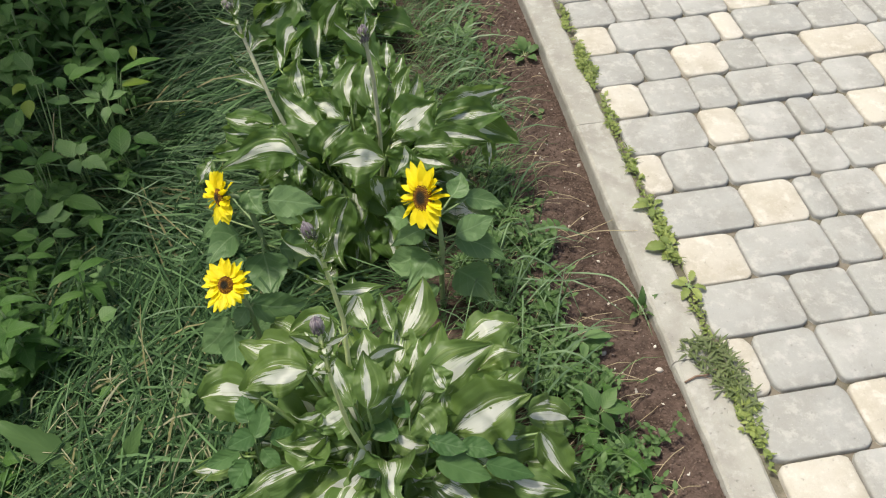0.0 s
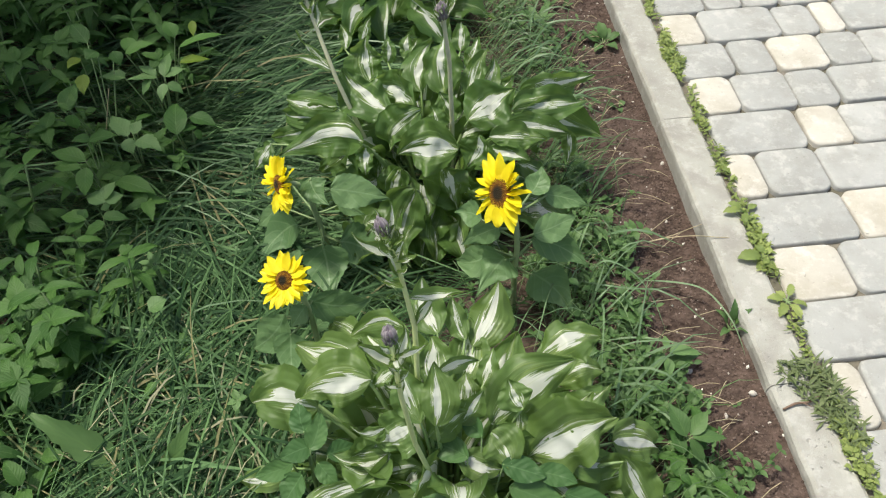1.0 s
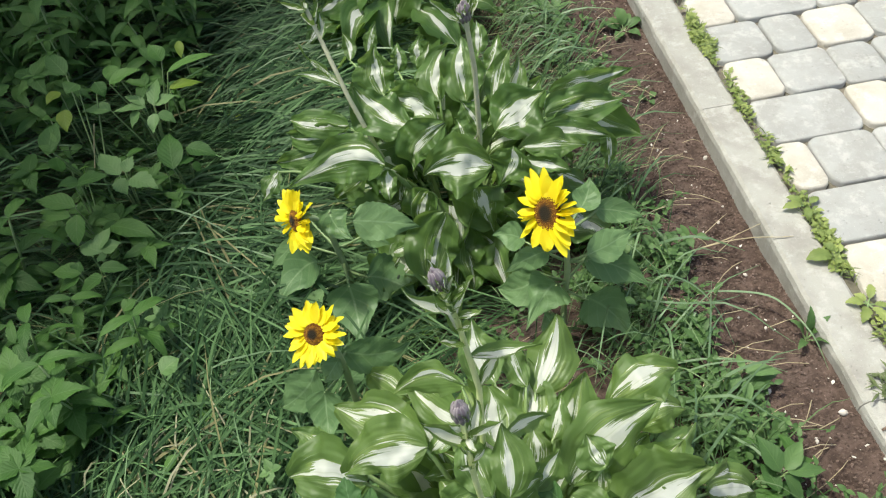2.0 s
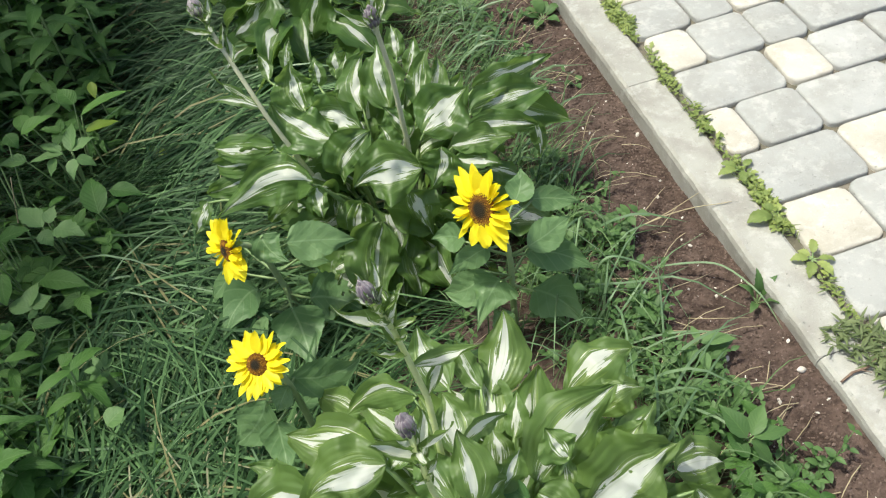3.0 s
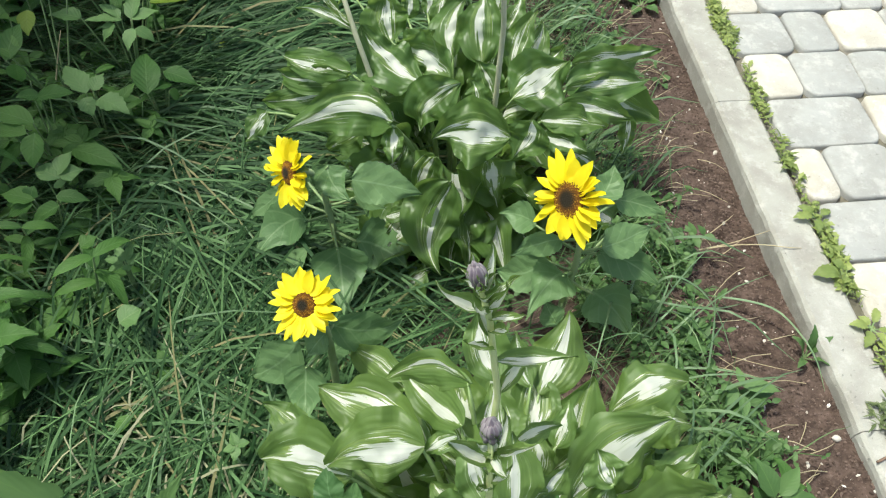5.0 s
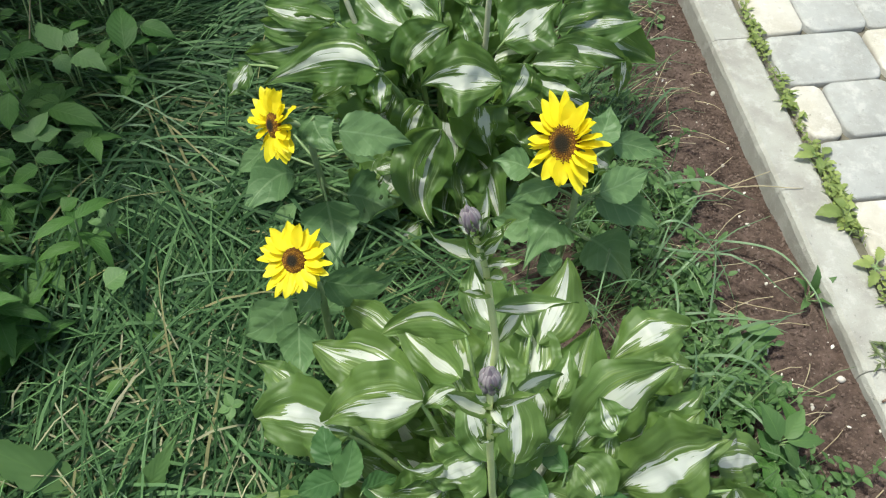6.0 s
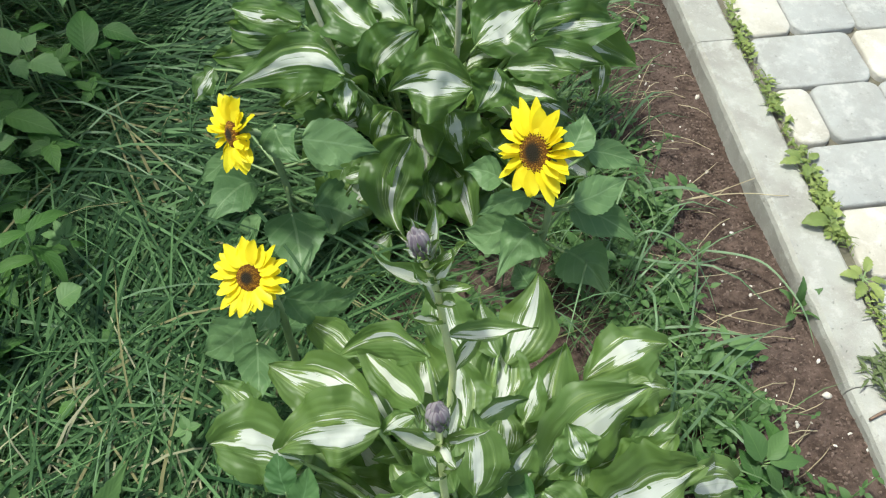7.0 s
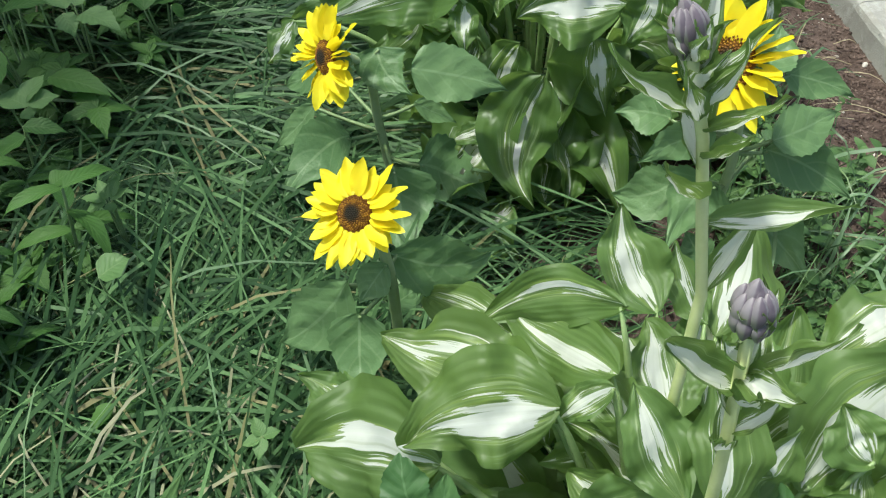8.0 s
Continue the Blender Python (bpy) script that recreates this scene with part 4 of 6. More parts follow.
shaped_leaf(middle, (-0.621, 0.144, 0.160), (-0.600, 0.167, 0.209), (-0.620, 0.157, 0.186), (-0.599, 0.146, 0.186), 0.6, 0.0, hook=0.2)
shaped_leaf(middle, (-0.533, 0.120, 0.130), (-0.522, 0.151, 0.176), (-0.539, 0.141, 0.156), (-0.515, 0.125, 0.156), 0.7, 0.0, hook=0.25)
shaped_leaf(middle, (-0.521, 0.045, 0.150), (-0.508, 0.098, 0.194), (-0.530, 0.079, 0.173), (-0.501, 0.066, 0.173), 0.8, 0.0)
shaped_leaf(middle, (-0.669, -0.046, 0.240), (-0.753, 0.014, 0.240), (-0.705, -0.022, 0.240), (-0.702, -0.013, 0.250), 0.8, 0.0)
shaped_leaf(middle, (-0.656, 0.142, 0.150), (-0.661, 0.187, 0.185), (-0.663, 0.167, 0.167), (-0.642, 0.161, 0.170), 0.7, 0.0)
shaped_leaf(middle, (-0.570, 0.098, 0.140), (-0.567, 0.122, 0.186), (-0.578, 0.110, 0.166), (-0.551, 0.098, 0.166), 0.7, 0.0)
shaped_leaf(middle, (-0.421, 0.061, 0.180), (-0.413, 0.106, 0.221), (-0.433, 0.079, 0.203), (-0.403, 0.074, 0.203), 0.6, 0.0)
shaped_leaf(middle, (-0.415, 0.007, 0.180), (-0.387, 0.048, 0.221), (-0.412, 0.025, 0.203), (-0.389, 0.013, 0.203), 0.5, 0.0)
shaped_leaf(middle, (-0.495, -0.181, 0.190), (-0.497, -0.144, 0.219), (-0.506, -0.154, 0.202), (-0.475, -0.168, 0.202), 0.2, 0.0)
shaped_leaf(middle, (-0.589, -0.053, 0.190), (-0.539, -0.042, 0.225), (-0.579, -0.028, 0.210), (-0.554, -0.064, 0.205), 0.4, 0.0)
shaped_leaf(middle, (-0.395, -0.090, 0.160), (-0.331, -0.052, 0.195), (-0.372, -0.058, 0.183), (-0.346, -0.083, 0.174), 0.4, 0.0)
shaped_leaf(middle, (-0.348, -0.223, 0.130), (-0.278, -0.203, 0.060), (-0.316, -0.202, 0.110), (-0.315, -0.221, 0.080), 0.4, 0.0)
shaped_leaf(middle, (-0.660, -0.153, 0.140), (-0.723, -0.128, 0.070), (-0.702, -0.126, 0.110), (-0.679, -0.158, 0.090), 0.3, 0.0)
shaped_leaf(middle, (-0.599, -0.169, 0.130), (-0.621, -0.176, 0.060), (-0.630, -0.159, 0.090), (-0.591, -0.187, 0.095), 0.3, 0.0)
shaped_leaf(middle, (-0.542, -0.281, 0.150), (-0.577, -0.369, 0.045), (-0.609, -0.300, 0.095), (-0.538, -0.312, 0.105), 0.5, 0.15, hook=0.1)
shaped_leaf(middle, (-0.582, -0.352, 0.030), (-0.670, -0.373, -0.020), (-0.624, -0.331, 0.000), (-0.605, -0.399, 0.000), 0.22, 0.0)
shaped_leaf(middle, (-0.590, -0.274, 0.090), (-0.647, -0.259, 0.050), (-0.619, -0.283, 0.065), (-0.620, -0.265, 0.075), 0.7, 0.0, hook=0.15)
shaped_leaf(middle, (-0.506, -0.262, 0.090), (-0.545, -0.308, 0.020), (-0.553, -0.274, 0.055), (-0.492, -0.297, 0.060), 0.25, 0.0)
shaped_leaf(middle, (-0.458, -0.237, 0.120), (-0.433, -0.247, 0.060), (-0.464, -0.237, 0.085), (-0.425, -0.236, 0.090), 0.5, 0.0)
ring_of_leaves(middle, 15, 0.28, 0.07, 0.13, 4, (0, 360), (0.1, 0.5), (0.1, 0.5))
ring_of_leaves(middle, 14, 0.16, 0.14, 0.09, 15, (0, 200), (-1.2, -0.2), (0.35, 0.8))
ring_of_leaves(middle, 12, 0.18, 0.12, 0.10, 24, (0, 360), (-0.3, 0.3), (0.2, 0.6))
ring_of_leaves(middle, 7, 0.24, 0.08, 0.11, 33, (215, 335), (0.3, 0.9), (0.1, 0.4))
flower_stalk(middle, [(-0.570, -0.140, -0.03), (-0.630, -0.120, 0.15), (-0.662, -0.096, 0.26), (-0.690, -0.030, 0.34), (-0.713, 0.024, 0.406)],
             ((0.55, 150, 0.090, 0.022, 0.0), (0.72, 80, 0.050, 0.020, 0.6), (0.86, 200, 0.055, 0.018, 0.1), (0.9, 60, 0.050, 0.016, 0.7), (0.92, 300, 0.04, 0.014, 0.5)), 3, 1.15, 1.15, OLD_STALK)
flower_stalk(middle, [(-0.470, -0.160, -0.03), (-0.462, -0.165, 0.19), (-0.462, -0.155, 0.32), (-0.468, -0.147, 0.39), (-0.471, -0.144, 0.418)],
             ((0.78, 170, 0.075, 0.020, 0.35), (0.80, 30, 0.060, 0.022, 0.9), (0.86, 80, 0.055, 0.018, 1.0), (0.7, 100, 0.05, 0.02, 0.6)), 3, 1.15, 1.15, OLD_STALK)

# part of this clump's shade is put into its darker leaf tone
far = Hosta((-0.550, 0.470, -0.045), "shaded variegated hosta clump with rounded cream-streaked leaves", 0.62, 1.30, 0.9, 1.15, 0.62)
shaped_leaf(far, (-0.618, 0.455, 0.140), (-0.705, 0.429, 0.070), (-0.701, 0.490, 0.090), (-0.604, 0.384, 0.120), 0.45, 0.0)
shaped_leaf(far, (-0.504, 0.406, 0.140), (-0.555, 0.393, 0.030), (-0.576, 0.433, 0.075), (-0.499, 0.386, 0.085), 0.40, 0.0)
shaped_leaf(far, (-0.487, 0.399, 0.150), (-0.439, 0.389, 0.100), (-0.457, 0.435, 0.140), (-0.462, 0.379, 0.120), 0.40, 0.0)
shaped_leaf(far, (-0.564, 0.467, 0.160), (-0.608, 0.471, 0.130), (-0.599, 0.508, 0.140), (-0.574, 0.437, 0.140), 0.40, 0.0)
shaped_leaf(far, (-0.437, 0.425, 0.160), (-0.418, 0.374, 0.130), (-0.447, 0.372, 0.140), (-0.402, 0.406, 0.140), 0.35, 0.0)
shaped_leaf(far, (-0.644, 0.543, 0.140), (-0.725, 0.564, 0.080), (-0.714, 0.599, 0.100), (-0.661, 0.495, 0.110), 0.30, 0.0)
ring_of_leaves(far, 12, 0.16, 0.13, 0.12, 6, (0, 360), (0.2, 0.6), (0.05, 0.35))
ring_of_leaves(far, 9, 0.22, 0.08, 0.12, 8, (0, 360), (0.2, 0.6), (0.05, 0.3))


# ---- sunflowers ----
class Sunflower:
    def __init__(self, place, head, facing, points, label, size=0.086, eye=0.195):
        self.place = Vector(place)
        self.ob = thing("sunflower", place, label, "sunflower", "dwarf sunflowers")
        s = Shape()
        facing = Vector(facing).normalized()
        head = Vector(head)
        back = head - facing * 0.012
        pts = [self.place - UP * 0.02] + [Vector(p) for p in points] + [back - facing * 0.012, back]
        smooth = []
        for i in range(len(pts) - 1):
            a, b, c, d = pts[max(i - 1, 0)], pts[i], pts[i + 1], pts[min(i + 2, len(pts) - 1)]
            for k in range(4):
                t = k / 4
                smooth.append(0.5 * ((2 * b) + (c - a) * t + (2 * a - 5 * b + 4 * c - d) * t * t + (3 * b - a - 3 * c + d) * t ** 3))
        smooth.append(pts[-1])
        n = len(smooth)
        self.line = smooth
        s.tube(smooth, [0.0056 - 0.0016 * i / n for i in range(n)], 8)
        part("stem", s.data("stem", [SUN_STEM], origin=self.place), self.ob)
        a = facing.cross(UP).normalized()
        b = a.cross(facing).normalized()

        def at(r, ang, out):
            return head + (a * math.cos(ang) + b * math.sin(ang)) * r + facing * out
        c = Shape()
        c.ball(back - facing * 0.006, facing, 0.020, size * 0.24, 14, 5)
        for i in range(16):
            w = 2 * math.pi * (i + rng.uniform(-0.2, 0.2)) / 16
            c.blade(at(size * 0.17, w, -0.006), at(size * rng.uniform(0.34, 0.42), w, -0.010), size * 0.13, 0.003, 0, 0.2, 0.03, cols=3, rows=5)
        top = part("flower_head", c.data("flower_head", [SUN_LEAF], origin=self.place), self.ob)
        d = Shape()
        count = 230
        for i in range(count):
            r = math.sqrt((i + 0.5) / count)
            w = i * 2.39996
            h = 0.006 * (1 - r * r) + 0.001
            tall = 0.0018 if r > 0.5 else 0.0012
            d.ball(at(size * eye * r, w, h - 0.001), facing + (a * math.cos(w) + b * math.sin(w)) * 0.5 * r, tall * rng.uniform(0.8, 1.3), size * 0.013, 5, 2, u=r)
        o = len(d.v)
        for k in range(20):
            d.v.append(tuple(at(size * (eye + 0.015), 6.283 * k / 20, -0.001)))
            d.uv.append((0.9, 0))
        d.v.append(tuple(at(0, 0, 0.0055)))
        d.uv.append((0.0, 0))
        d.f += [(o + k, o + (k + 1) % 20, o + 20) for k in range(20)]
        d.m += [0] * 20
        part("disc", d.data("disc", [DISC], origin=self.place), top, "dark brown seed disc with an orange ring")
        for layer, (n, r1, lift, w0) in enumerate(((22, 0.56, 0.000, 0.165), (19, 0.51, 0.003, 0.150))):
            for i in range(n):
                w = 2 * math.pi * (i + 0.5 * layer + rng.uniform(-0.22, 0.22)) / n
                p = Shape()
                reach = size * r1 * rng.uniform(0.82, 1.12)
                bend = rng.uniform(-0.007, 0.007)
                p.blade(at(size * 0.175, w, lift - 0.002), at(reach, w + rng.uniform(-0.06, 0.06), lift + bend), size * w0 * rng.uniform(0.85, 1.15), 0.0, 0, 0.22, 0.05, 1.2,
                        outline=(0.86, 0.55), cols=5, rows=11, point=0.20, sway=rng.uniform(-0.10, 0.10), twist=rng.uniform(-18, 18))
                part("petal", p.data("petal", [PETAL], origin=self.place), top, "bright yellow ray petal")

    def stem_at(self, p):
        return min(self.line[2:-3], key=lambda q: (q - p).length + abs(q.z - p.z + 0.02))


def sunflower_leaf(plant, base, tip, left, right, gnawed=()):
    s = Shape()
    base, tip = Vector(base), Vector(tip)
    tip = tip + (tip - base) * 0.08
    mid = (Vector(left) + Vector(right)) / 2
    left, right = mid + (Vector(left) - mid) * 1.14, mid + (Vector(right) - mid) * 1.14
    s.sheet(base, tip, left, right, rng.uniform(0.0, 0.30), 0.030, rng.uniform(1.0, 2.0), 0.03, rng.uniform(-0.08, 0.08), rng.uniform(0.0, 0.3), 0.035, 21,
            0.78, 0.62, 0.055, cols=11, rows=23)
    drop = {a * 10 + b for a, b in gnawed}
    s.m = [m for i, m in enumerate(s.m) if i not in drop]
    s.f = [f for i, f in enumerate(s.f) if i not in drop]
    stem = plant.stem_at(base)
    s.tube(bent(stem, base + (tip - base) * 0.05, -0.004), [0.0026] * 3 + [0.0022] * 3 + [0.0012], 5, 1)
    return part("leaf", s.data("leaf", [SUN_LEAF, STEM], origin=plant.place), plant.ob)


right = Sunflower((-0.385, -0.425, -0.045), (-0.411, -0.407, 0.250), (-0.82, -0.38, 0.43), [(-0.385, -0.425, 0.06), (-0.382, -0.420, 0.15)],
                  "dwarf sunflower in full bloom with heart-shaped leaves beside the soil strip", 0.109, 0.225)
sunflower_leaf(right, (-0.403, -0.442, 0.130), (-0.459, -0.484, 0.095), (-0.439, -0.424, 0.120), (-0.379, -0.445, 0.110))
sunflower_leaf(right, (-0.358, -0.434, 0.175), (-0.288, -0.408, 0.180), (-0.331, -0.409, 0.190), (-0.312, -0.439, 0.165))
sunflower_leaf(right, (-0.360, -0.430, 0.160), (-0.274, -0.461, 0.115), (-0.331, -0.445, 0.125), (-0.299, -0.428, 0.155))
sunflower_leaf(right, (-0.360, -0.453, 0.095), (-0.293, -0.493, 0.025), (-0.365, -0.457, 0.055), (-0.304, -0.442, 0.075))
sunflower_leaf(right, (-0.331, -0.377, 0.205), (-0.263, -0.393, 0.185), (-0.307, -0.390, 0.185), (-0.298, -0.369, 0.210))
sunflower_leaf(right, (-0.356, -0.381, 0.215), (-0.333, -0.343, 0.235), (-0.359, -0.359, 0.225), (-0.324, -0.372, 0.220))
sunflower_leaf(right, (-0.436, -0.381, 0.165), (-0.478, -0.341, 0.145), (-0.448, -0.375, 0.145), (-0.453, -0.340, 0.165))
sunflower_leaf(right, (-0.414, -0.425, 0.190), (-0.471, -0.416, 0.145), (-0.429, -0.424, 0.155), (-0.444, -0.409, 0.185))
sunflower_leaf(right, (-0.417, -0.405, 0.115), (-0.481, -0.386, 0.075), (-0.453, -0.430, 0.075), (-0.454, -0.395, 0.110))
sunflower_leaf(right, (-0.406, -0.475, 0.050), (-0.421, -0.451, 0.070), (-0.432, -0.464, 0.060), (-0.399, -0.467, 0.065))
sunflower_leaf(right, (-0.327, -0.376, 0.120), (-0.290, -0.356, 0.100), (-0.312, -0.356, 0.110), (-0.309, -0.379, 0.105))
low = Sunflower((-0.722, -0.535, -0.045), (-0.749, -0.526, 0.235), (-0.36, -0.55, 0.75), [(-0.724, -0.530, 0.06), (-0.727, -0.522, 0.16)],
                "dwarf sunflower in full bloom standing at the edge of the grass", 0.080, 0.170)
sunflower_leaf(low, (-0.724, -0.513, 0.165), (-0.634, -0.495, 0.125), (-0.681, -0.527, 0.120), (-0.678, -0.499, 0.160))
sunflower_leaf(low, (-0.763, -0.526, 0.150), (-0.834, -0.524, 0.065), (-0.790, -0.545, 0.075), (-0.808, -0.511, 0.115))
sunflower_leaf(low, (-0.756, -0.557, 0.145), (-0.762, -0.616, 0.105), (-0.781, -0.571, 0.120), (-0.736, -0.572, 0.130))
sunflower_leaf(low, (-0.728, -0.527, 0.170), (-0.753, -0.541, 0.140), (-0.755, -0.526, 0.155), (-0.731, -0.542, 0.150))
sunflower_leaf(low, (-0.731, -0.523, 0.100), (-0.703, -0.497, 0.090), (-0.720, -0.501, 0.100), (-0.708, -0.517, 0.090))
side = Sunflower((-0.710, -0.295, -0.045), (-0.766, -0.309, 0.220), (-0.84, -0.40, 0.36), [(-0.714, -0.290, 0.04), (-0.722, -0.285, 0.115), (-0.727, -0.292, 0.185)],
                 "dwarf sunflower turned sideways with chewed lower leaves", 0.094, 0.170)
sunflower_leaf(side, (-0.684, -0.306, 0.195), (-0.591, -0.313, 0.165), (-0.651, -0.328, 0.170), (-0.648, -0.290, 0.205))
sunflower_leaf(side, (-0.716, -0.294, 0.215), (-0.689, -0.339, 0.195), (-0.734, -0.308, 0.195), (-0.694, -0.301, 0.215))
sunflower_leaf(side, (-0.752, -0.307, 0.115), (-0.836, -0.318, 0.040), (-0.784, -0.304, 0.055), (-0.800, -0.255, 0.085))
sunflower_leaf(side, (-0.711, -0.353, 0.105), (-0.707, -0.432, 0.055), (-0.745, -0.364, 0.075), (-0.674, -0.364, 0.085))
sunflower_leaf(side, (-0.682, -0.330, 0.085), (-0.615, -0.353, 0.045), (-0.651, -0.356, 0.050), (-0.652, -0.293, 0.080), ((9, 9), (10, 9), (10, 8), (13, 9), (14, 9), (14, 8), (15, 9), (16, 1), (16, 0), (17, 0), (7, 2), (12, 6)))
sunflower_leaf(side, (-0.756, -0.319, 0.060), (-0.808, -0.318, 0.010), (-0.789, -0.311, 0.030), (-0.774, -0.339, 0.030))
sunflower_leaf(side, (-0.790, -0.245, 0.110), (-0.844, -0.239, 0.050), (-0.823, -0.231, 0.080), (-0.810, -0.255, 0.070))
sunflower_leaf(side, (-0.768, -0.213, 0.140), (-0.827, -0.172, 0.080), (-0.794, -0.176, 0.120), (-0.799, -0.210, 0.100))
sunflower_leaf(side, (-0.682, -0.282, 0.130), (-0.639, -0.283, 0.100), (-0.663, -0.292, 0.110), (-0.656, -0.272, 0.120))


# ---- grass ----
def grass_patch(name, count, box, label, lengths, lie, seed, keep, fine=1.0, mat=None):
    """Long uncut blades that have fallen over in swathes."""
    g = np.random.default_rng(seed)
    segs = 5
    verts, uvs, faces = [], [], []
    made = 0
    while made < count:
        x, y = g.uniform(box[0], box[1]), g.uniform(box[2], box[3])
        if g.random() > keep(x, y):
            continue
        made += 1
        swathe = 1.1 * noise.noise((x * 2.2, y * 2.2, 9.0)) + (0.1 if y > -0.25 else (0.75 if g.random() < 0.6 else -0.7))
        a = swathe + g.normal(0, 0.42) + (math.pi if g.random() < 0.45 else 0)
        length = g.uniform(*lengths)
        w = fine * g.uniform(0.0005, 0.0013) * (1.25 if g.random() < 0.05 else 1)
        z0 = ground_height(x, y) + 0.045 * g.random() ** 1.6
        lean = g.uniform(*lie)
        bend = g.normal(0, 0.08)
        peak = g.uniform(0.010, 0.055)
        o = len(verts)
        px, py, ang = x, y, a
        for k in range(segs + 1):
            s = k / segs
            hw = w * (1 - s ** 2.2) + 0.0002
            up = z0 + length * lean * s * (1 - 0.55 * s) + peak * math.sin(math.pi * min(1, s * 1.1))
            nx, ny = -math.sin(ang) * hw, math.cos(ang) * hw
            tw = hw * 0.6
            verts.append((px - nx, py - ny, up - tw))
            verts.append((px + nx, py + ny, up + tw))
            uvs += [(0, s), (1, s)]
            ang += bend / segs
            px += math.cos(ang) * length / segs
            py += math.sin(ang) * length / segs
        faces += [(o + 2 * k, o + 2 * k + 2, o + 2 * k + 3, o + 2 * k + 1) for k in range(segs)]
    return tagged(new(name, mesh_data(name, verts, faces, [mat or GRASS], uvs)), label, "grass", kind="stuff")


def soil_edge(y):
    """Where the bare soil begins, from the kerb outwards."""
    return -0.115 - 0.055 * math.exp(-((y + 0.52) / 0.07) ** 2) + 0.03 * math.exp(-((y + 0.06) / 0.15) ** 2) + 0.02 * noise.noise((y * 9.0, 2.0, 0))


def under_hosta(x, y):
    return any((x - cx) ** 2 + (y - cy) ** 2 < r * r for cx, cy, r in ((-0.55, -0.78, 0.17), (-0.52, -0.13, 0.19), (-0.55, 0.45, 0.2)))


def weed_edge(y):
    """Where the leafy weeds give way to grass."""
    return (-0.955 if y > 0.1 else -0.985) + (0.04 if y > 0 else 0.22) * y - 0.05 * noise.noise((y * 3, 0, 0))


def long_cover(x, y):
    deep = weed_edge(y) - x
    if deep > 0.10:
        return 0.10
    edge = -0.74 - 0.07 * math.exp(-((y + 0.32) / 0.16) ** 2)
    return 0.0 if x > edge + 0.05 * noise.noise((y * 5, 0, 3)) else 1.0


def short_cover(x, y):
    edge = soil_edge(y) - 0.03
    if x > edge or under_hosta(x, y):
        return 0.0
    if x < -0.36 and -0.62 < y < -0.20:
        return 0.12
    if y < -0.2:
        return 0.6 if x < edge - 0.06 else 0.25
    return 0.25 if x > edge - 0.06 else 1.0


grass_patch("grass", 19000, (-1.9, -0.66, -1.25, 1.6), "long flattened uncut blue-green grass lying in swathes", (0.18, 0.56), (0.02, 0.13), 3, long_cover, 1.62)
grass_patch("short_grass", 4700, (-0.80, -0.12, -1.25, 1.3), "short tufted grass between the hostas and the soil", (0.04, 0.14), (0.10, 0.60), 4, short_cover, 0.7, FRESH_GRASS)
grass_patch("long_blades", 420, (-1.25, -0.72, -1.15, 0.6), "single long pale grass blades lying over the sward", (0.16, 0.36), (0.05, 0.30), 6, long_cover, 1.5, PALE_GRASS)
grass_patch("dry_grass", 800, (-1.15, -0.70, -1.15, -0.52), "dry straw-coloured stalks among the green grass", (0.06, 0.24), (0.03, 0.25), 8, long_cover, 1.1, STRAW_GRASS)
grass_patch("arching_blades", 110, (-0.33, -0.19, -0.72, 0.5), "tuft of pale arching grass blades at the soil edge", (0.10, 0.20), (0.20, 0.75), 7, lambda x, y: 1.0 if x < soil_edge(y) - 0.02 else 0.0, 1.7, PALE_GRASS)


# ---- weeds ----
def leaflet(name, length, width, mat, tooth=0.045, outline=(0.62, 0.98), arch=0.12):
    s = Shape()
    s.blade((0, 0, 0), (0, length, -length * 0.12), width, length * arch, 0, 0.2, 0.05, 1.5, tooth, 11, outline=outline, cols=5, rows=11, curl=0.3)
    return s.data(name, [mat])


TRI_LEAFLET = [leaflet("leaflet", l, w, WEED_DARK, 0.075, (0.55, 0.95), 0.05) for l, w in ((0.064, 0.034), (0.056, 0.031), (0.072, 0.036))]
OVAL_LEAF = [leaflet("oval_leaf", l, w, WEED_DARK, 0.03, (0.66, 0.92)) for l, w in ((0.076, 0.042), (0.088, 0.040), (0.060, 0.036))]
LANCE_LEAF = [leaflet("lance_leaf", l, w, WEED_DARK, 0.0, (0.72, 0.85)) for l, w in ((0.085, 0.027), (0.075, 0.026), (0.098, 0.029))]


def stem_part(parent, points, radius):
    s = Shape()
    n = len(points)
    s.tube(points, [radius * (1 - 0.4 * i / (n - 1)) for i in range(n)], 5)
    return part("stem", s.data("stem", [STEM]), parent)


def put_leaf(parent, me, at, turn, rise, roll=0.0, size=1.0):
    ob = part("leaf", me, parent)
    ob.matrix_basis = Matrix.Translation(at) @ Euler((radians(rise), radians(roll), radians(turn)), "ZYX").to_matrix().to_4x4() @ Matrix.Scale(size, 4)
    return ob


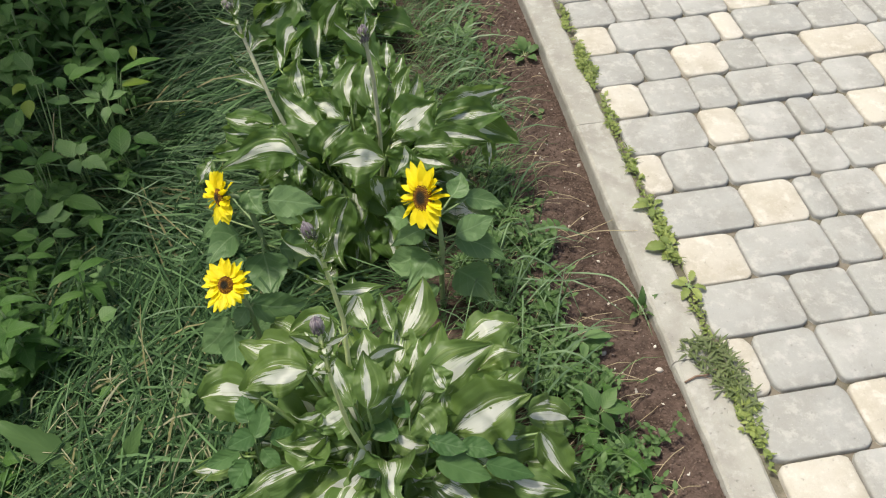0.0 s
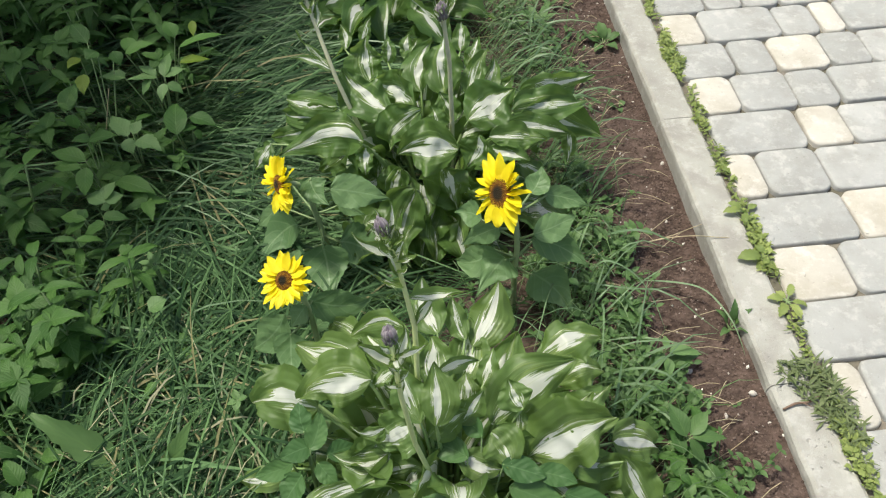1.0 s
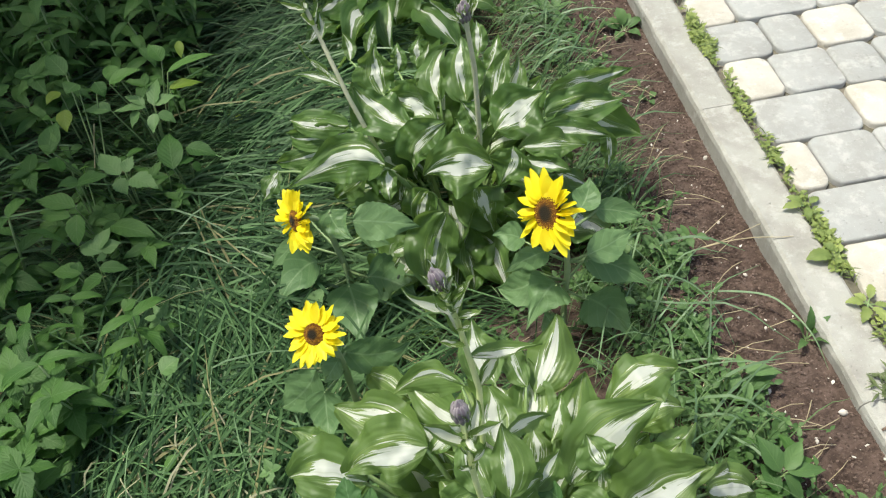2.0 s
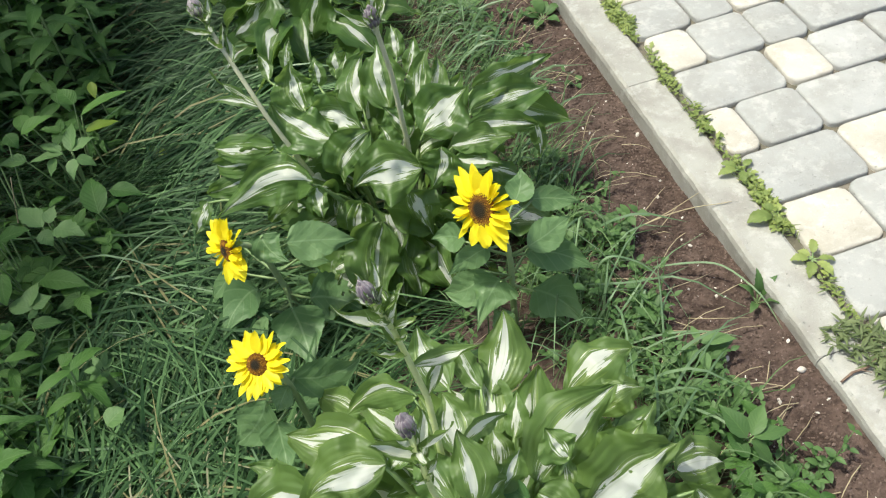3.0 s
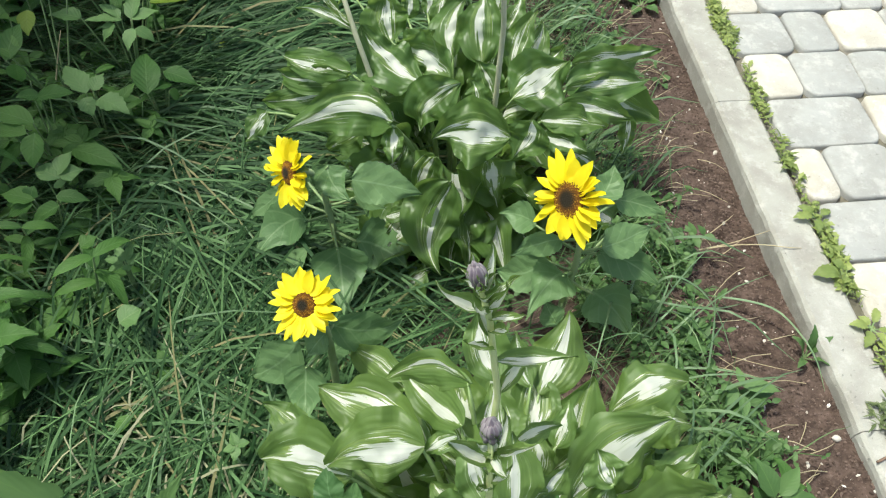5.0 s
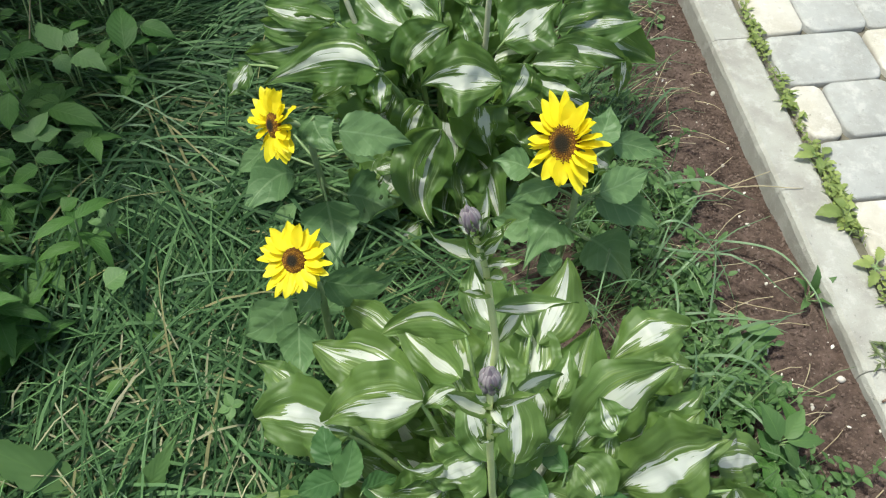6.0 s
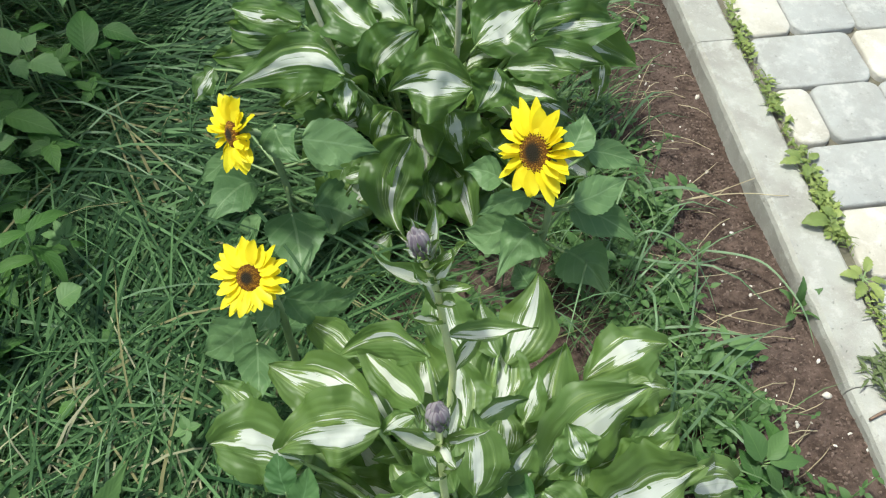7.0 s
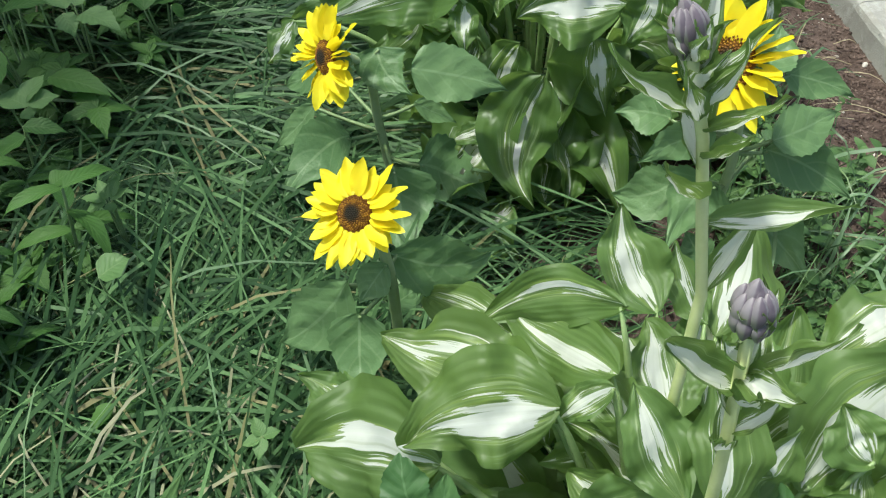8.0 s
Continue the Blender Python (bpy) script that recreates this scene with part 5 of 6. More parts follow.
def trifoliate_weed(height, seed, tiers=1):
    r = random.Random(seed)
    ob = thing("leafy_weed", (0, 0, -0.05), "green leafy weed with three-part toothed leaves", "weed", "leafy weeds along the bed")
    lean = Vector((r.uniform(-0.3, 0.3), r.uniform(-0.3, 0.3), 1)) * height
    pts = [lean * s + Vector((0, 0, 0)) for s in (0, 0.35, 0.7, 1)]
    stem_part(ob, pts, 0.0028)
    for tier in range(tiers):
        top = pts[-1] if tier == 0 else lean * (1 - 0.3 * tier)
        a0 = r.uniform(0, 360)
        for k, (da, rise) in enumerate(((0, -8), (80, -14), (-80, -14), (150, -4), (-150, -4))[:3 if tier else 5]):
            a = a0 + da + r.uniform(-10, 10)
            put_leaf(ob, r.choice(TRI_LEAFLET), top, a, rise + r.uniform(-8, 10), r.uniform(-12, 12), r.uniform(0.8, 1.15))
    return ob


def tall_weed(height, seed, pairs=6):
    r = random.Random(seed)
    ob = thing("tall_weed", (0, 0, -0.05), "dark green upright perennial with pairs of narrow leaves", "weed", "tall plants along the bed")
    lean = Vector((r.uniform(-0.25, 0.25), r.uniform(-0.25, 0.25), 1)) * height
    stem_part(ob, [lean * s for s in (0, 0.35, 0.7, 1)], 0.0032)
    for k in range(pairs):
        s = 0.25 + 0.75 * k / (pairs - 1)
        for half in (0, 180):
            put_leaf(ob, r.choice(LANCE_LEAF), lean * s, 90 * k + half + r.uniform(-20, 20), r.uniform(0, 38) * (0.5 + s * 0.8), r.uniform(-10, 10), r.uniform(0.75, 1.1))
    return ob


def oval_weed(height, seed, count=4):
    r = random.Random(seed)
    ob = thing("broadleaf_weed", (0, 0, -0.05), "low broadleaf weed with plain oval green leaves", "weed", "broadleaf weeds in the grass")
    lean = Vector((r.uniform(-0.2, 0.2), r.uniform(-0.2, 0.2), 1)) * height
    stem_part(ob, [lean * s for s in (0, 0.5, 1)], 0.0026)
    for k in range(count):
        put_leaf(ob, r.choice(OVAL_LEAF), lean * (1 - 0.10 * k), 137 * k + r.uniform(-20, 20), r.uniform(-15, 25), r.uniform(-15, 15), r.uniform(0.7, 1.05))
    return ob


def left_weeds():
    kinds = ([trifoliate_weed(h, 10 + i, t) for i, (h, t) in enumerate(((0.10, 1), (0.16, 2), (0.13, 1), (0.20, 2)))]
             + [tall_weed(h, 30 + i, p) for i, (h, p) in enumerate(((0.28, 6), (0.36, 7), (0.22, 5)))]
             + [oval_weed(h, 50 + i, c) for i, (h, c) in enumerate(((0.10, 4), (0.15, 5), (0.07, 3)))])
    used = {}

    def place(kind, x, y, turn, size=1.0):
        m = pose(x, y, ground_height(x, y) - 0.004, 0, 0, turn)
        if kind not in used:
            used[kind] = size
            kinds[kind].matrix_basis = m @ Matrix.Scale(size, 4)
        else:
            copy_thing(kinds[kind], m @ Matrix.Scale(size / used[kind], 4))
    # those that stand at the edge of the grass
    for kind, x, y, turn, size in ((0, -1.110, -0.362, 10, 0.72), (1, -1.119, -0.442, 130, 0.70), (0, -1.050, -0.245, 200, 0.42), (9, -1.043, -0.341, 10, 0.5),
                                   (2, -1.20, -0.48, 200, 0.9), (2, -0.985, 0.340, 10, 0.60), (9, -0.955, 0.44, 10, 0.70)):
        place(kind, x, y, turn, size)
    r = random.Random(12)
    n = 0
    while n < 640:
        x, y = r.uniform(-1.85, -0.99), r.uniform(-0.85, 1.55)
        edge = weed_edge(y)
        if x > edge - (0.03 if -0.28 < y < 0.30 else 0.0):
            continue
        deep = (edge - x) / 0.5
        if r.random() < (0.80 if y > 0.50 else 0.30 * min(1, deep)) and y > 0.2:
            kind = r.choice((4, 5, 6, 4, 3))
        else:
            kind = r.choice((0, 1, 2, 3, 6, 7, 8, 6, 9))
        place(kind, x, y, r.uniform(0, 360), r.uniform(0.60, 0.98) * (0.72 if x > -1.28 and -0.30 < y < 0.32 else 1.0))
        n += 1
    for i, k in enumerate(kinds):
        if i not in used:
            place(i, -1.5 - 0.05 * i, 0.5, 0)


left_weeds()


def weed_plant(label, mat, leaves, tooth, rooted=True):
    """A weed with leaves (base, tip, width) on thin stalks from one foot."""
    middle_of = sum((Vector(b) for b, *_ in leaves), Vector()) / len(leaves)
    foot = Vector((middle_of.x - 0.01, middle_of.y + 0.012, ground_height(middle_of.x, middle_of.y) - 0.004 if rooted else middle_of.z - 0.004))
    ob = thing("leafy_weed" if rooted else "fallen_leaf", foot, label, "weed" if rooted else "leaf", "leafy weeds along the bed" if rooted else "")
    for base, tip, width in leaves:
        s = Shape()
        long = (Vector(tip) - Vector(base)).length
        s.blade(base, tip, width, long * 0.06, rng.uniform(-10, 10), 0.18, 0.035, 1.4, tooth, 11, outline=(0.62 if tooth > 0.04 else 0.74, 0.92), cols=7, rows=15, curl=0.15, point=0.15)
        if rooted:
            s.tube(bent(foot, Vector(base), 0.008), [0.0019, 0.0018, 0.0017, 0.0016, 0.0015, 0.0013, 0.0010], 5, 1)
        part("leaf", s.data("leaf", [mat, STEM], origin=foot), ob)


def grass_stalk(points, label, radius=0.0016):
    s = Shape()
    line = []
    for a, b in zip(points, points[1:]):
        line += [Vector(a).lerp(Vector(b), k / 3) for k in range(3)]
    line.append(Vector(points[-1]))
    for _ in range(2):
        line = [line[0]] + [(line[i - 1] + line[i] * 2 + line[i + 1]) / 4 for i in range(1, len(line) - 1)] + [line[-1]]
    s.tube(line, [radius * (1 - 0.6 * i / len(line)) for i in range(len(line))], 5)
    tagged(new("dry_stalk", s.data("dry_stalk", [DRY])), label, "stalk")


def grass_tuft(lines):
    """Broad arching blades that rise from one root and fall over the soil."""
    ob = thing("grass_tuft", (-0.25, -0.46, -0.045), "tuft of broad pale grass blades arching over the soil", "grass")
    for points in lines:
        line = []
        for a, b in zip(points, points[1:]):
            line += [Vector(a).lerp(Vector(b), k / 4) for k in range(4)]
        line.append(Vector(points[-1]))
        for _ in range(3):
            line = [line[0]] + [(line[i - 1] + line[i] * 2 + line[i + 1]) / 4 for i in range(1, len(line) - 1)] + [line[-1]]
        s = Shape()
        rows, uvs = [], []
        for i, p in enumerate(line):
            f = i / (len(line) - 1)
            way = (line[min(i + 1, len(line) - 1)] - line[max(i - 1, 0)]).normalized()
            across = way.cross(UP)
            across = across.normalized() if across.length > 0.1 else Vector((1, 0, 0))
            half = 0.0018 * (1 - f ** 3) * min(1, 0.5 + 3 * f) + 0.0003
            rows.append([p - across * half + UP * 0.0007, p, p + across * half + UP * 0.0007])
            uvs.append([(0, f), (0.5, f), (1, f)])
        s.grid(rows, uvs)
        part("blade", s.data("blade", [PALE_GRASS], origin=ob.location), ob)


# weeds at the edge of the grass
weed_plant("pale green three-part weed with toothed leaflets", WEED_PALE, (((-1.097, -0.019, 0.110), (-1.140, 0.050, 0.110), 0.039),
           ((-1.087, -0.014, 0.110), (-1.071, 0.015, 0.120), 0.025),
           ((-1.075, -0.033, 0.110), (-1.028, -0.059, 0.100), 0.044),
           ((-1.099, -0.030, 0.110), (-1.087, -0.052, 0.090), 0.029)), 0.09)
weed_plant("pale green three-part weed with toothed leaflets", WEED_PALE, (((-1.038, 0.137, 0.130), (-1.032, 0.207, 0.140), 0.028),
           ((-1.036, 0.136, 0.130), (-0.993, 0.157, 0.130), 0.027),
           ((-1.034, 0.111, 0.130), (-1.042, 0.077, 0.110), 0.024),
           ((-1.027, 0.110, 0.130), (-0.999, 0.099, 0.110), 0.026),
           ((-1.053, 0.134, 0.130), (-1.118, 0.136, 0.130), 0.025),
           ((-1.056, 0.144, 0.130), (-1.094, 0.166, 0.140), 0.022),
           ((-1.066, 0.127, 0.130), (-1.084, 0.105, 0.110), 0.028),
           ((-1.120, 0.143, 0.130), (-1.176, 0.156, 0.130), 0.037)), 0.05)
weed_plant("low weed with rounded plain green leaves", WEED_DARK, (((-1.007, -0.006, 0.090), (-1.017, 0.086, 0.100), 0.047),
           ((-1.005, 0.004, 0.090), (-0.968, 0.026, 0.080), 0.035),
           ((-0.985, 0.047, 0.090), (-0.932, 0.023, 0.080), 0.036),
           ((-0.973, -0.001, 0.090), (-0.961, -0.002, 0.070), 0.022)), 0.02)
weed_plant("low weed with rounded plain green leaves", WEED_DARK, (((-1.118, -0.102, 0.070), (-1.036, -0.148, 0.070), 0.041),), 0.02)
weed_plant("low weed with rounded plain green leaves", WEED_PALE, (((-1.127, -0.174, 0.090), (-1.106, -0.133, 0.100), 0.029),
           ((-1.121, -0.177, 0.090), (-1.088, -0.164, 0.090), 0.031),
           ((-1.121, -0.180, 0.090), (-1.160, -0.154, 0.090), 0.034),
           ((-1.123, -0.184, 0.090), (-1.118, -0.189, 0.080), 0.022)), 0.02)
weed_plant("pale green three-part weed with toothed leaflets", WEED_DARK, (((-1.150, -0.219, 0.090), (-1.202, -0.203, 0.090), 0.036),
           ((-1.156, -0.213, 0.090), (-1.150, -0.200, 0.100), 0.028),
           ((-1.151, -0.228, 0.090), (-1.195, -0.230, 0.070), 0.034),
           ((-1.119, -0.214, 0.090), (-1.072, -0.219, 0.080), 0.024),
           ((-1.113, -0.233, 0.090), (-1.157, -0.251, 0.070), 0.037)), 0.06)
weed_plant("dark green upright weed with long pointed leaves", WEED_DARK, (((-1.157, -0.102, 0.130), (-1.230, -0.068, 0.130), 0.037),
           ((-1.151, -0.123, 0.130), (-1.157, -0.166, 0.100), 0.037),
           ((-1.164, -0.048, 0.130), (-1.101, -0.049, 0.140), 0.041),
           ((-1.163, -0.122, 0.130), (-1.223, -0.102, 0.120), 0.028),
           ((-1.157, -0.041, 0.130), (-1.188, -0.055, 0.140), 0.028),
           ((-1.150, -0.019, 0.130), (-1.138, -0.018, 0.150), 0.022)), 0.0)
weed_plant("dark green upright weed with long pointed leaves", WEED_DARK, (((-0.999, 0.176, 0.170), (-0.906, 0.211, 0.170), 0.032),
           ((-1.110, 0.171, 0.170), (-1.048, 0.188, 0.180), 0.032),
           ((-1.114, 0.228, 0.170), (-1.104, 0.174, 0.160), 0.031),
           ((-1.013, 0.215, 0.170), (-1.034, 0.249, 0.190), 0.034)), 0.0)
weed_plant("yellow-green single weed leaf among darker weeds", WEED_LIME, (((-1.014, 0.193, 0.120), (-0.953, 0.210, 0.110), 0.028),), 0.0)
weed_plant("yellow-green single weed leaf among darker weeds", WEED_LIME, (((-1.003, 0.347, 0.120), (-1.003, 0.315, 0.100), 0.019),), 0.0)
weed_plant("yellow-green single weed leaf among darker weeds", WEED_LIME, (((-1.236, 0.242, 0.120), (-1.257, 0.210, 0.120), 0.028),), 0.0)
weed_plant("yellow-green single weed leaf among darker weeds", WEED_LIME, (((-1.218, 0.182, 0.120), (-1.216, 0.139, 0.100), 0.031),), 0.0)
weed_plant("dark green upright weed with long pointed leaves", WEED_DARK, (((-1.191, 0.206, 0.180), (-1.234, 0.269, 0.190), 0.037),
           ((-1.166, 0.173, 0.180), (-1.184, 0.148, 0.180), 0.037),
           ((-1.132, 0.169, 0.180), (-1.119, 0.146, 0.160), 0.028),
           ((-1.193, -0.016, 0.180), (-1.184, 0.061, 0.190), 0.035),
           ((-1.184, -0.013, 0.180), (-1.206, 0.043, 0.190), 0.031),
           ((-1.177, -0.025, 0.180), (-1.180, -0.032, 0.150), 0.034)), 0.0)
weed_plant("yellow-green fallen leaf lying on the flattened grass", WEED_LIME, (((-0.941, 0.222, 0.020), (-0.884, 0.175, 0.012), 0.020),), 0.0, False)
grass_stalk([(-1.192, 0.108, 0.020), (-1.175, 0.125, 0.070), (-1.154, 0.125, 0.120)], "pale dry upright stalk among the weeds")

weed_plant("small pale three-part weed standing in the grass", WEED_PALE, (((-1.007, -0.345, 0.095), (-1.019, -0.320, 0.100), 0.013), ((-1.004, -0.343, 0.095), (-0.994, -0.319, 0.105), 0.015), ((-1.003, -0.347, 0.095), (-0.987, -0.331, 0.095), 0.014), ((-1.009, -0.348, 0.095), (-1.038, -0.335, 0.090), 0.014), ((-1.008, -0.350, 0.095), (-1.032, -0.354, 0.085), 0.014), ((-1.004, -0.351, 0.095), (-1.003, -0.356, 0.085), 0.013)), 0.08)
weed_plant("small weed with one rounded leaf in the grass", WEED_PALE, (((-1.008, -0.436, 0.080), (-0.979, -0.419, 0.085), 0.040),), 0.02)
weed_plant("small weed with one rounded leaf in the grass", WEED_DARK, (((-1.074, -0.309, 0.085), (-1.052, -0.294, 0.090), 0.030),), 0.02)
weed_plant("small three-part weed growing beside the hosta", WEED_PALE, (((-0.849, -0.623, 0.075), (-0.855, -0.606, 0.080), 0.013), ((-0.847, -0.623, 0.075), (-0.832, -0.620, 0.075), 0.013), ((-0.848, -0.625, 0.075), (-0.852, -0.642, 0.070), 0.014), ((-0.850, -0.625, 0.075), (-0.866, -0.627, 0.070), 0.013)), 0.05)


# the soil edge
weed_plant("rosette weed with long pale green leaves at the soil edge", WEED_PALE, (((-0.189, 0.404, -0.010), (-0.149, 0.485, 0.000), 0.022), ((-0.185, 0.402, -0.010), (-0.152, 0.360, -0.020), 0.018), ((-0.192, 0.409, -0.010), (-0.246, 0.447, 0.000), 0.020), ((-0.197, 0.397, -0.010), (-0.256, 0.371, -0.010), 0.018), ((-0.183, 0.411, -0.010), (-0.138, 0.424, 0.000), 0.018), ((-0.195, 0.410, -0.010), (-0.208, 0.479, 0.000), 0.018)), 0.06)
weed_plant("young dock with plain oval leaves at the soil edge", WEED_PALE, (((-0.144, -0.572, 0.000), (-0.089, -0.586, 0.000), 0.022), ((-0.148, -0.588, 0.000), (-0.153, -0.619, -0.010), 0.018), ((-0.152, -0.576, 0.000), (-0.177, -0.599, -0.010), 0.016), ((-0.149, -0.575, 0.010), (-0.142, -0.541, 0.000), 0.012)), 0.0)
weed_plant("low green weed with pointed leaves at the soil edge", WEED_PALE, (((-0.207, -0.628, -0.010), (-0.238, -0.600, 0.000), 0.017), ((-0.203, -0.630, -0.010), (-0.156, -0.636, 0.000), 0.018), ((-0.205, -0.633, -0.010), (-0.157, -0.663, -0.010), 0.019), ((-0.211, -0.633, -0.010), (-0.247, -0.652, -0.010), 0.016), ((-0.208, -0.638, -0.010), (-0.204, -0.674, -0.010), 0.016)), 0.0)
weed_plant("green weed with broad leaves beside the hosta", WEED, (((-0.162, -0.742, 0.030), (-0.128, -0.710, 0.040), 0.026), ((-0.161, -0.746, 0.030), (-0.106, -0.749, 0.020), 0.024), ((-0.166, -0.749, 0.030), (-0.147, -0.779, 0.000), 0.024), ((-0.170, -0.743, 0.030), (-0.187, -0.695, 0.050), 0.030)), 0.03)
grass_stalk([(-0.126, -0.309, -0.035), (-0.065, -0.310, -0.020), (-0.034, -0.306, -0.010), (-0.003, -0.303, 0.000)], "dry yellow stalk lying across the soil", 0.0013)
grass_stalk([(-0.126, -0.309, -0.035), (-0.071, -0.319, -0.010), (-0.025, -0.332, 0.004), (0.017, -0.343, 0.004), (0.036, -0.344, 0.003)], "dry yellow stalk reaching over the kerb edge", 0.0013)
grass_tuft(([(-0.257, -0.475, -0.030), (-0.243, -0.451, 0.030), (-0.221, -0.413, 0.060)],
            [(-0.247, -0.422, -0.030), (-0.244, -0.415, 0.050), (-0.219, -0.418, 0.070), (-0.172, -0.430, 0.040), (-0.139, -0.456, 0.000), (-0.125, -0.506, -0.035)],
            [(-0.251, -0.485, -0.030), (-0.215, -0.477, 0.020), (-0.172, -0.446, 0.030)],
            [(-0.133, -0.400, -0.030), (-0.085, -0.425, -0.010), (-0.040, -0.452, 0.000), (-0.017, -0.534, 0.004), (-0.007, -0.581, -0.030)],
            [(-0.258, -0.522, -0.030), (-0.198, -0.537, 0.000), (-0.133, -0.553, 0.000), (-0.073, -0.577, -0.020)],
            [(-0.275, -0.477, -0.030), (-0.246, -0.468, 0.020), (-0.209, -0.441, 0.030)],
            [(-0.259, -0.409, 0.000), (-0.214, -0.450, 0.030), (-0.139, -0.444, -0.000), (-0.081, -0.420, -0.030)],
            [(-0.214, -0.505, -0.030), (-0.193, -0.478, 0.000), (-0.178, -0.458, 0.020), (-0.176, -0.478, -0.020)]))


def low_weeds(name, count, spots, size, mat, label, category, seed, lift=0.03, shapes=(0.70, 0.75), ratio=0.62, tooth=0.0, vary=(0.55, 1.25)):
    """Small creeping leaves in patches: one mesh."""
    g = random.Random(seed)
    s = Shape()
    total = sum(w for *_, w in spots)
    for x, y, rx, ry, w in spots:
        for i in range(int(count * w / total)):
            a = g.uniform(0, 6.283)
            q = math.sqrt(g.random())
            px, py = x + math.cos(a) * q * rx, y + math.sin(a) * q * ry
            base_z = ground_height(px, py) if px < 0 else 0.0
            z = base_z + g.uniform(0.15, 1) * lift * (1.1 - q * 0.6)
            t = g.uniform(0, 6.283)
            l = size * g.uniform(*vary)
            rise = g.uniform(-0.2, 0.5)
            tip = (px + math.cos(t) * l, py + math.sin(t) * l, z + rise * l)
            s.blade((px, py, z), tip, l * ratio * g.uniform(0.8, 1.2), l * 0.08, g.uniform(-25, 25), 0.25, 0.06, 1.0, tooth, 7, outline=shapes, cols=3, rows=9 if tooth else 5)
            if i % 4 == 0:
                s.tube([(px + g.uniform(-0.01, 0.01), py + g.uniform(-0.01, 0.01), base_z - 0.004), (px, py, z)], [0.0009, 0.0007], 3)
    return tagged(new(name, s.data(name, [mat])), label, category, kind="stuff")


def sprigs(name, count, spots, size, mat, label, category, seed):
    """Little branching weeds: a stem with pairs of leaves that shrink to its tip; one mesh."""
    g = random.Random(seed)
    s = Shape()
    total = sum(w for *_, w in spots)
    for x, y, rx, ry, w in spots:
        for i in range(int(count * w / total)):
            a, q = g.uniform(0, 6.283), math.sqrt(g.random())
            px, py = x + math.cos(a) * q * rx, y + math.sin(a) * q * ry
            if px > soil_edge(py) + 0.045:
                continue
            foot = Vector((px, py, ground_height(px, py) - 0.003))
            t, l = g.uniform(0, 6.283), g.uniform(0.035, 0.085)
            top = foot + Vector((math.cos(t) * l * 0.7, math.sin(t) * l * 0.7, l * g.uniform(0.5, 0.9)))
            pts = bent(foot, top, 0.01, 5)
            s.tube(pts, [0.0011, 0.001, 0.0009, 0.0008, 0.0006], 4)
            pairs = g.choice((2, 3, 3, 4))
            for k in range(pairs):
                f = 0.35 + 0.65 * k / (pairs - 1)
                p = pts[int(f * 4)]
                turn = g.uniform(0, 3.14)
                for h in (0, math.pi):
                    b = size * g.uniform(0.7, 1.25) * (1.15 - 0.45 * f)
                    d = Vector((math.cos(turn + h), math.sin(turn + h), g.uniform(0.0, 0.5)))
                    s.blade(p, p + d * b, b * g.uniform(0.5, 0.68), b * 0.08, g.uniform(-20, 20), 0.25, 0.03, 1.0, outline=(0.66, 0.75), cols=3, rows=5)
    return tagged(new(name, s.data(name, [mat])), label, category, kind="stuff")


sprigs("low_weeds", 560, ((-0.20, -0.62, 0.09, 0.12, 1.3), (-0.16, -0.82, 0.08, 0.08, 0.8), (-0.24, -0.40, 0.10, 0.16, 1.6), (-0.24, -0.18, 0.10, 0.14, 1.2), (-0.24, 0.20, 0.12, 0.2, 0.6),
                           (-0.19, 0.45, 0.10, 0.25, 0.9), (-0.28, -0.95, 0.14, 0.12, 0.8), (-0.85, -0.60, 0.08, 0.10, 0.4), (-0.88, -0.35, 0.07, 0.10, 0.3), (-0.50, -0.45, 0.15, 0.08, 0.5),
                           (-0.84, -0.82, 0.10, 0.10, 0.5), (-0.30, 0.65, 0.15, 0.2, 0.6), (-0.75, 0.45, 0.10, 0.15, 0.5), (-0.95, 0.15, 0.10, 0.25, 0.4)),
       0.017, WEED, "small green chickweed sprigs at the soil edge", "weeds", 21)


sprigs("clover", 90, ((-0.22, -0.60, 0.08, 0.12, 1.0), (-0.25, -0.38, 0.10, 0.14, 1.4), (-0.25, -0.15, 0.08, 0.14, 0.9), (-0.17, -0.82, 0.08, 0.08, 0.8), (-0.27, 0.25, 0.12, 0.25, 0.8), (-0.88, -0.62, 0.06, 0.12, 0.4)),
       0.030, WEED, "broader green clover leaves among the low weeds", "weeds", 23)


def joint_line():
    spots = []
    y = 1.6
    g = random.Random(31)
    while y > -0.90:
        clump = noise.noise((y * 7.0, 0.0, 4.0))
        clump += 0.5 * noise.noise((y * 23.0, 5.0, 1.0))
        w = max(0.0, 0.42 + 1.5 * clump) * (0.6 if y < -0.45 else 1.0)
        spots.append((0.087 + g.uniform(-0.009, 0.007), y, 0.005 + 0.016 * max(0, clump + 0.15), 0.018, w))
        y -= 0.016
    return spots


low_weeds("joint_weeds", 2700, joint_line(), 0.0095, CREEPER, "yellow-green creeping weeds in the joint beside the kerb", "weeds", 33, 0.009, (0.66, 0.7), 0.46, 0.20, (0.4, 1.7))
low_weeds("joint_grass", 620, joint_line(), 0.020, HERB, "thin grass sprouting from the joint beside the kerb", "weeds", 34, 0.008, (0.8, 0.9), 0.11)


def placed(ob, x, y, turn=0.0, size=1.0, z=None):
    ob.matrix_basis = pose(x, y, ground_height(x, y) - 0.003 if z is None else z, 0, 0, turn) @ Matrix.Scale(size, 4)
    return ob


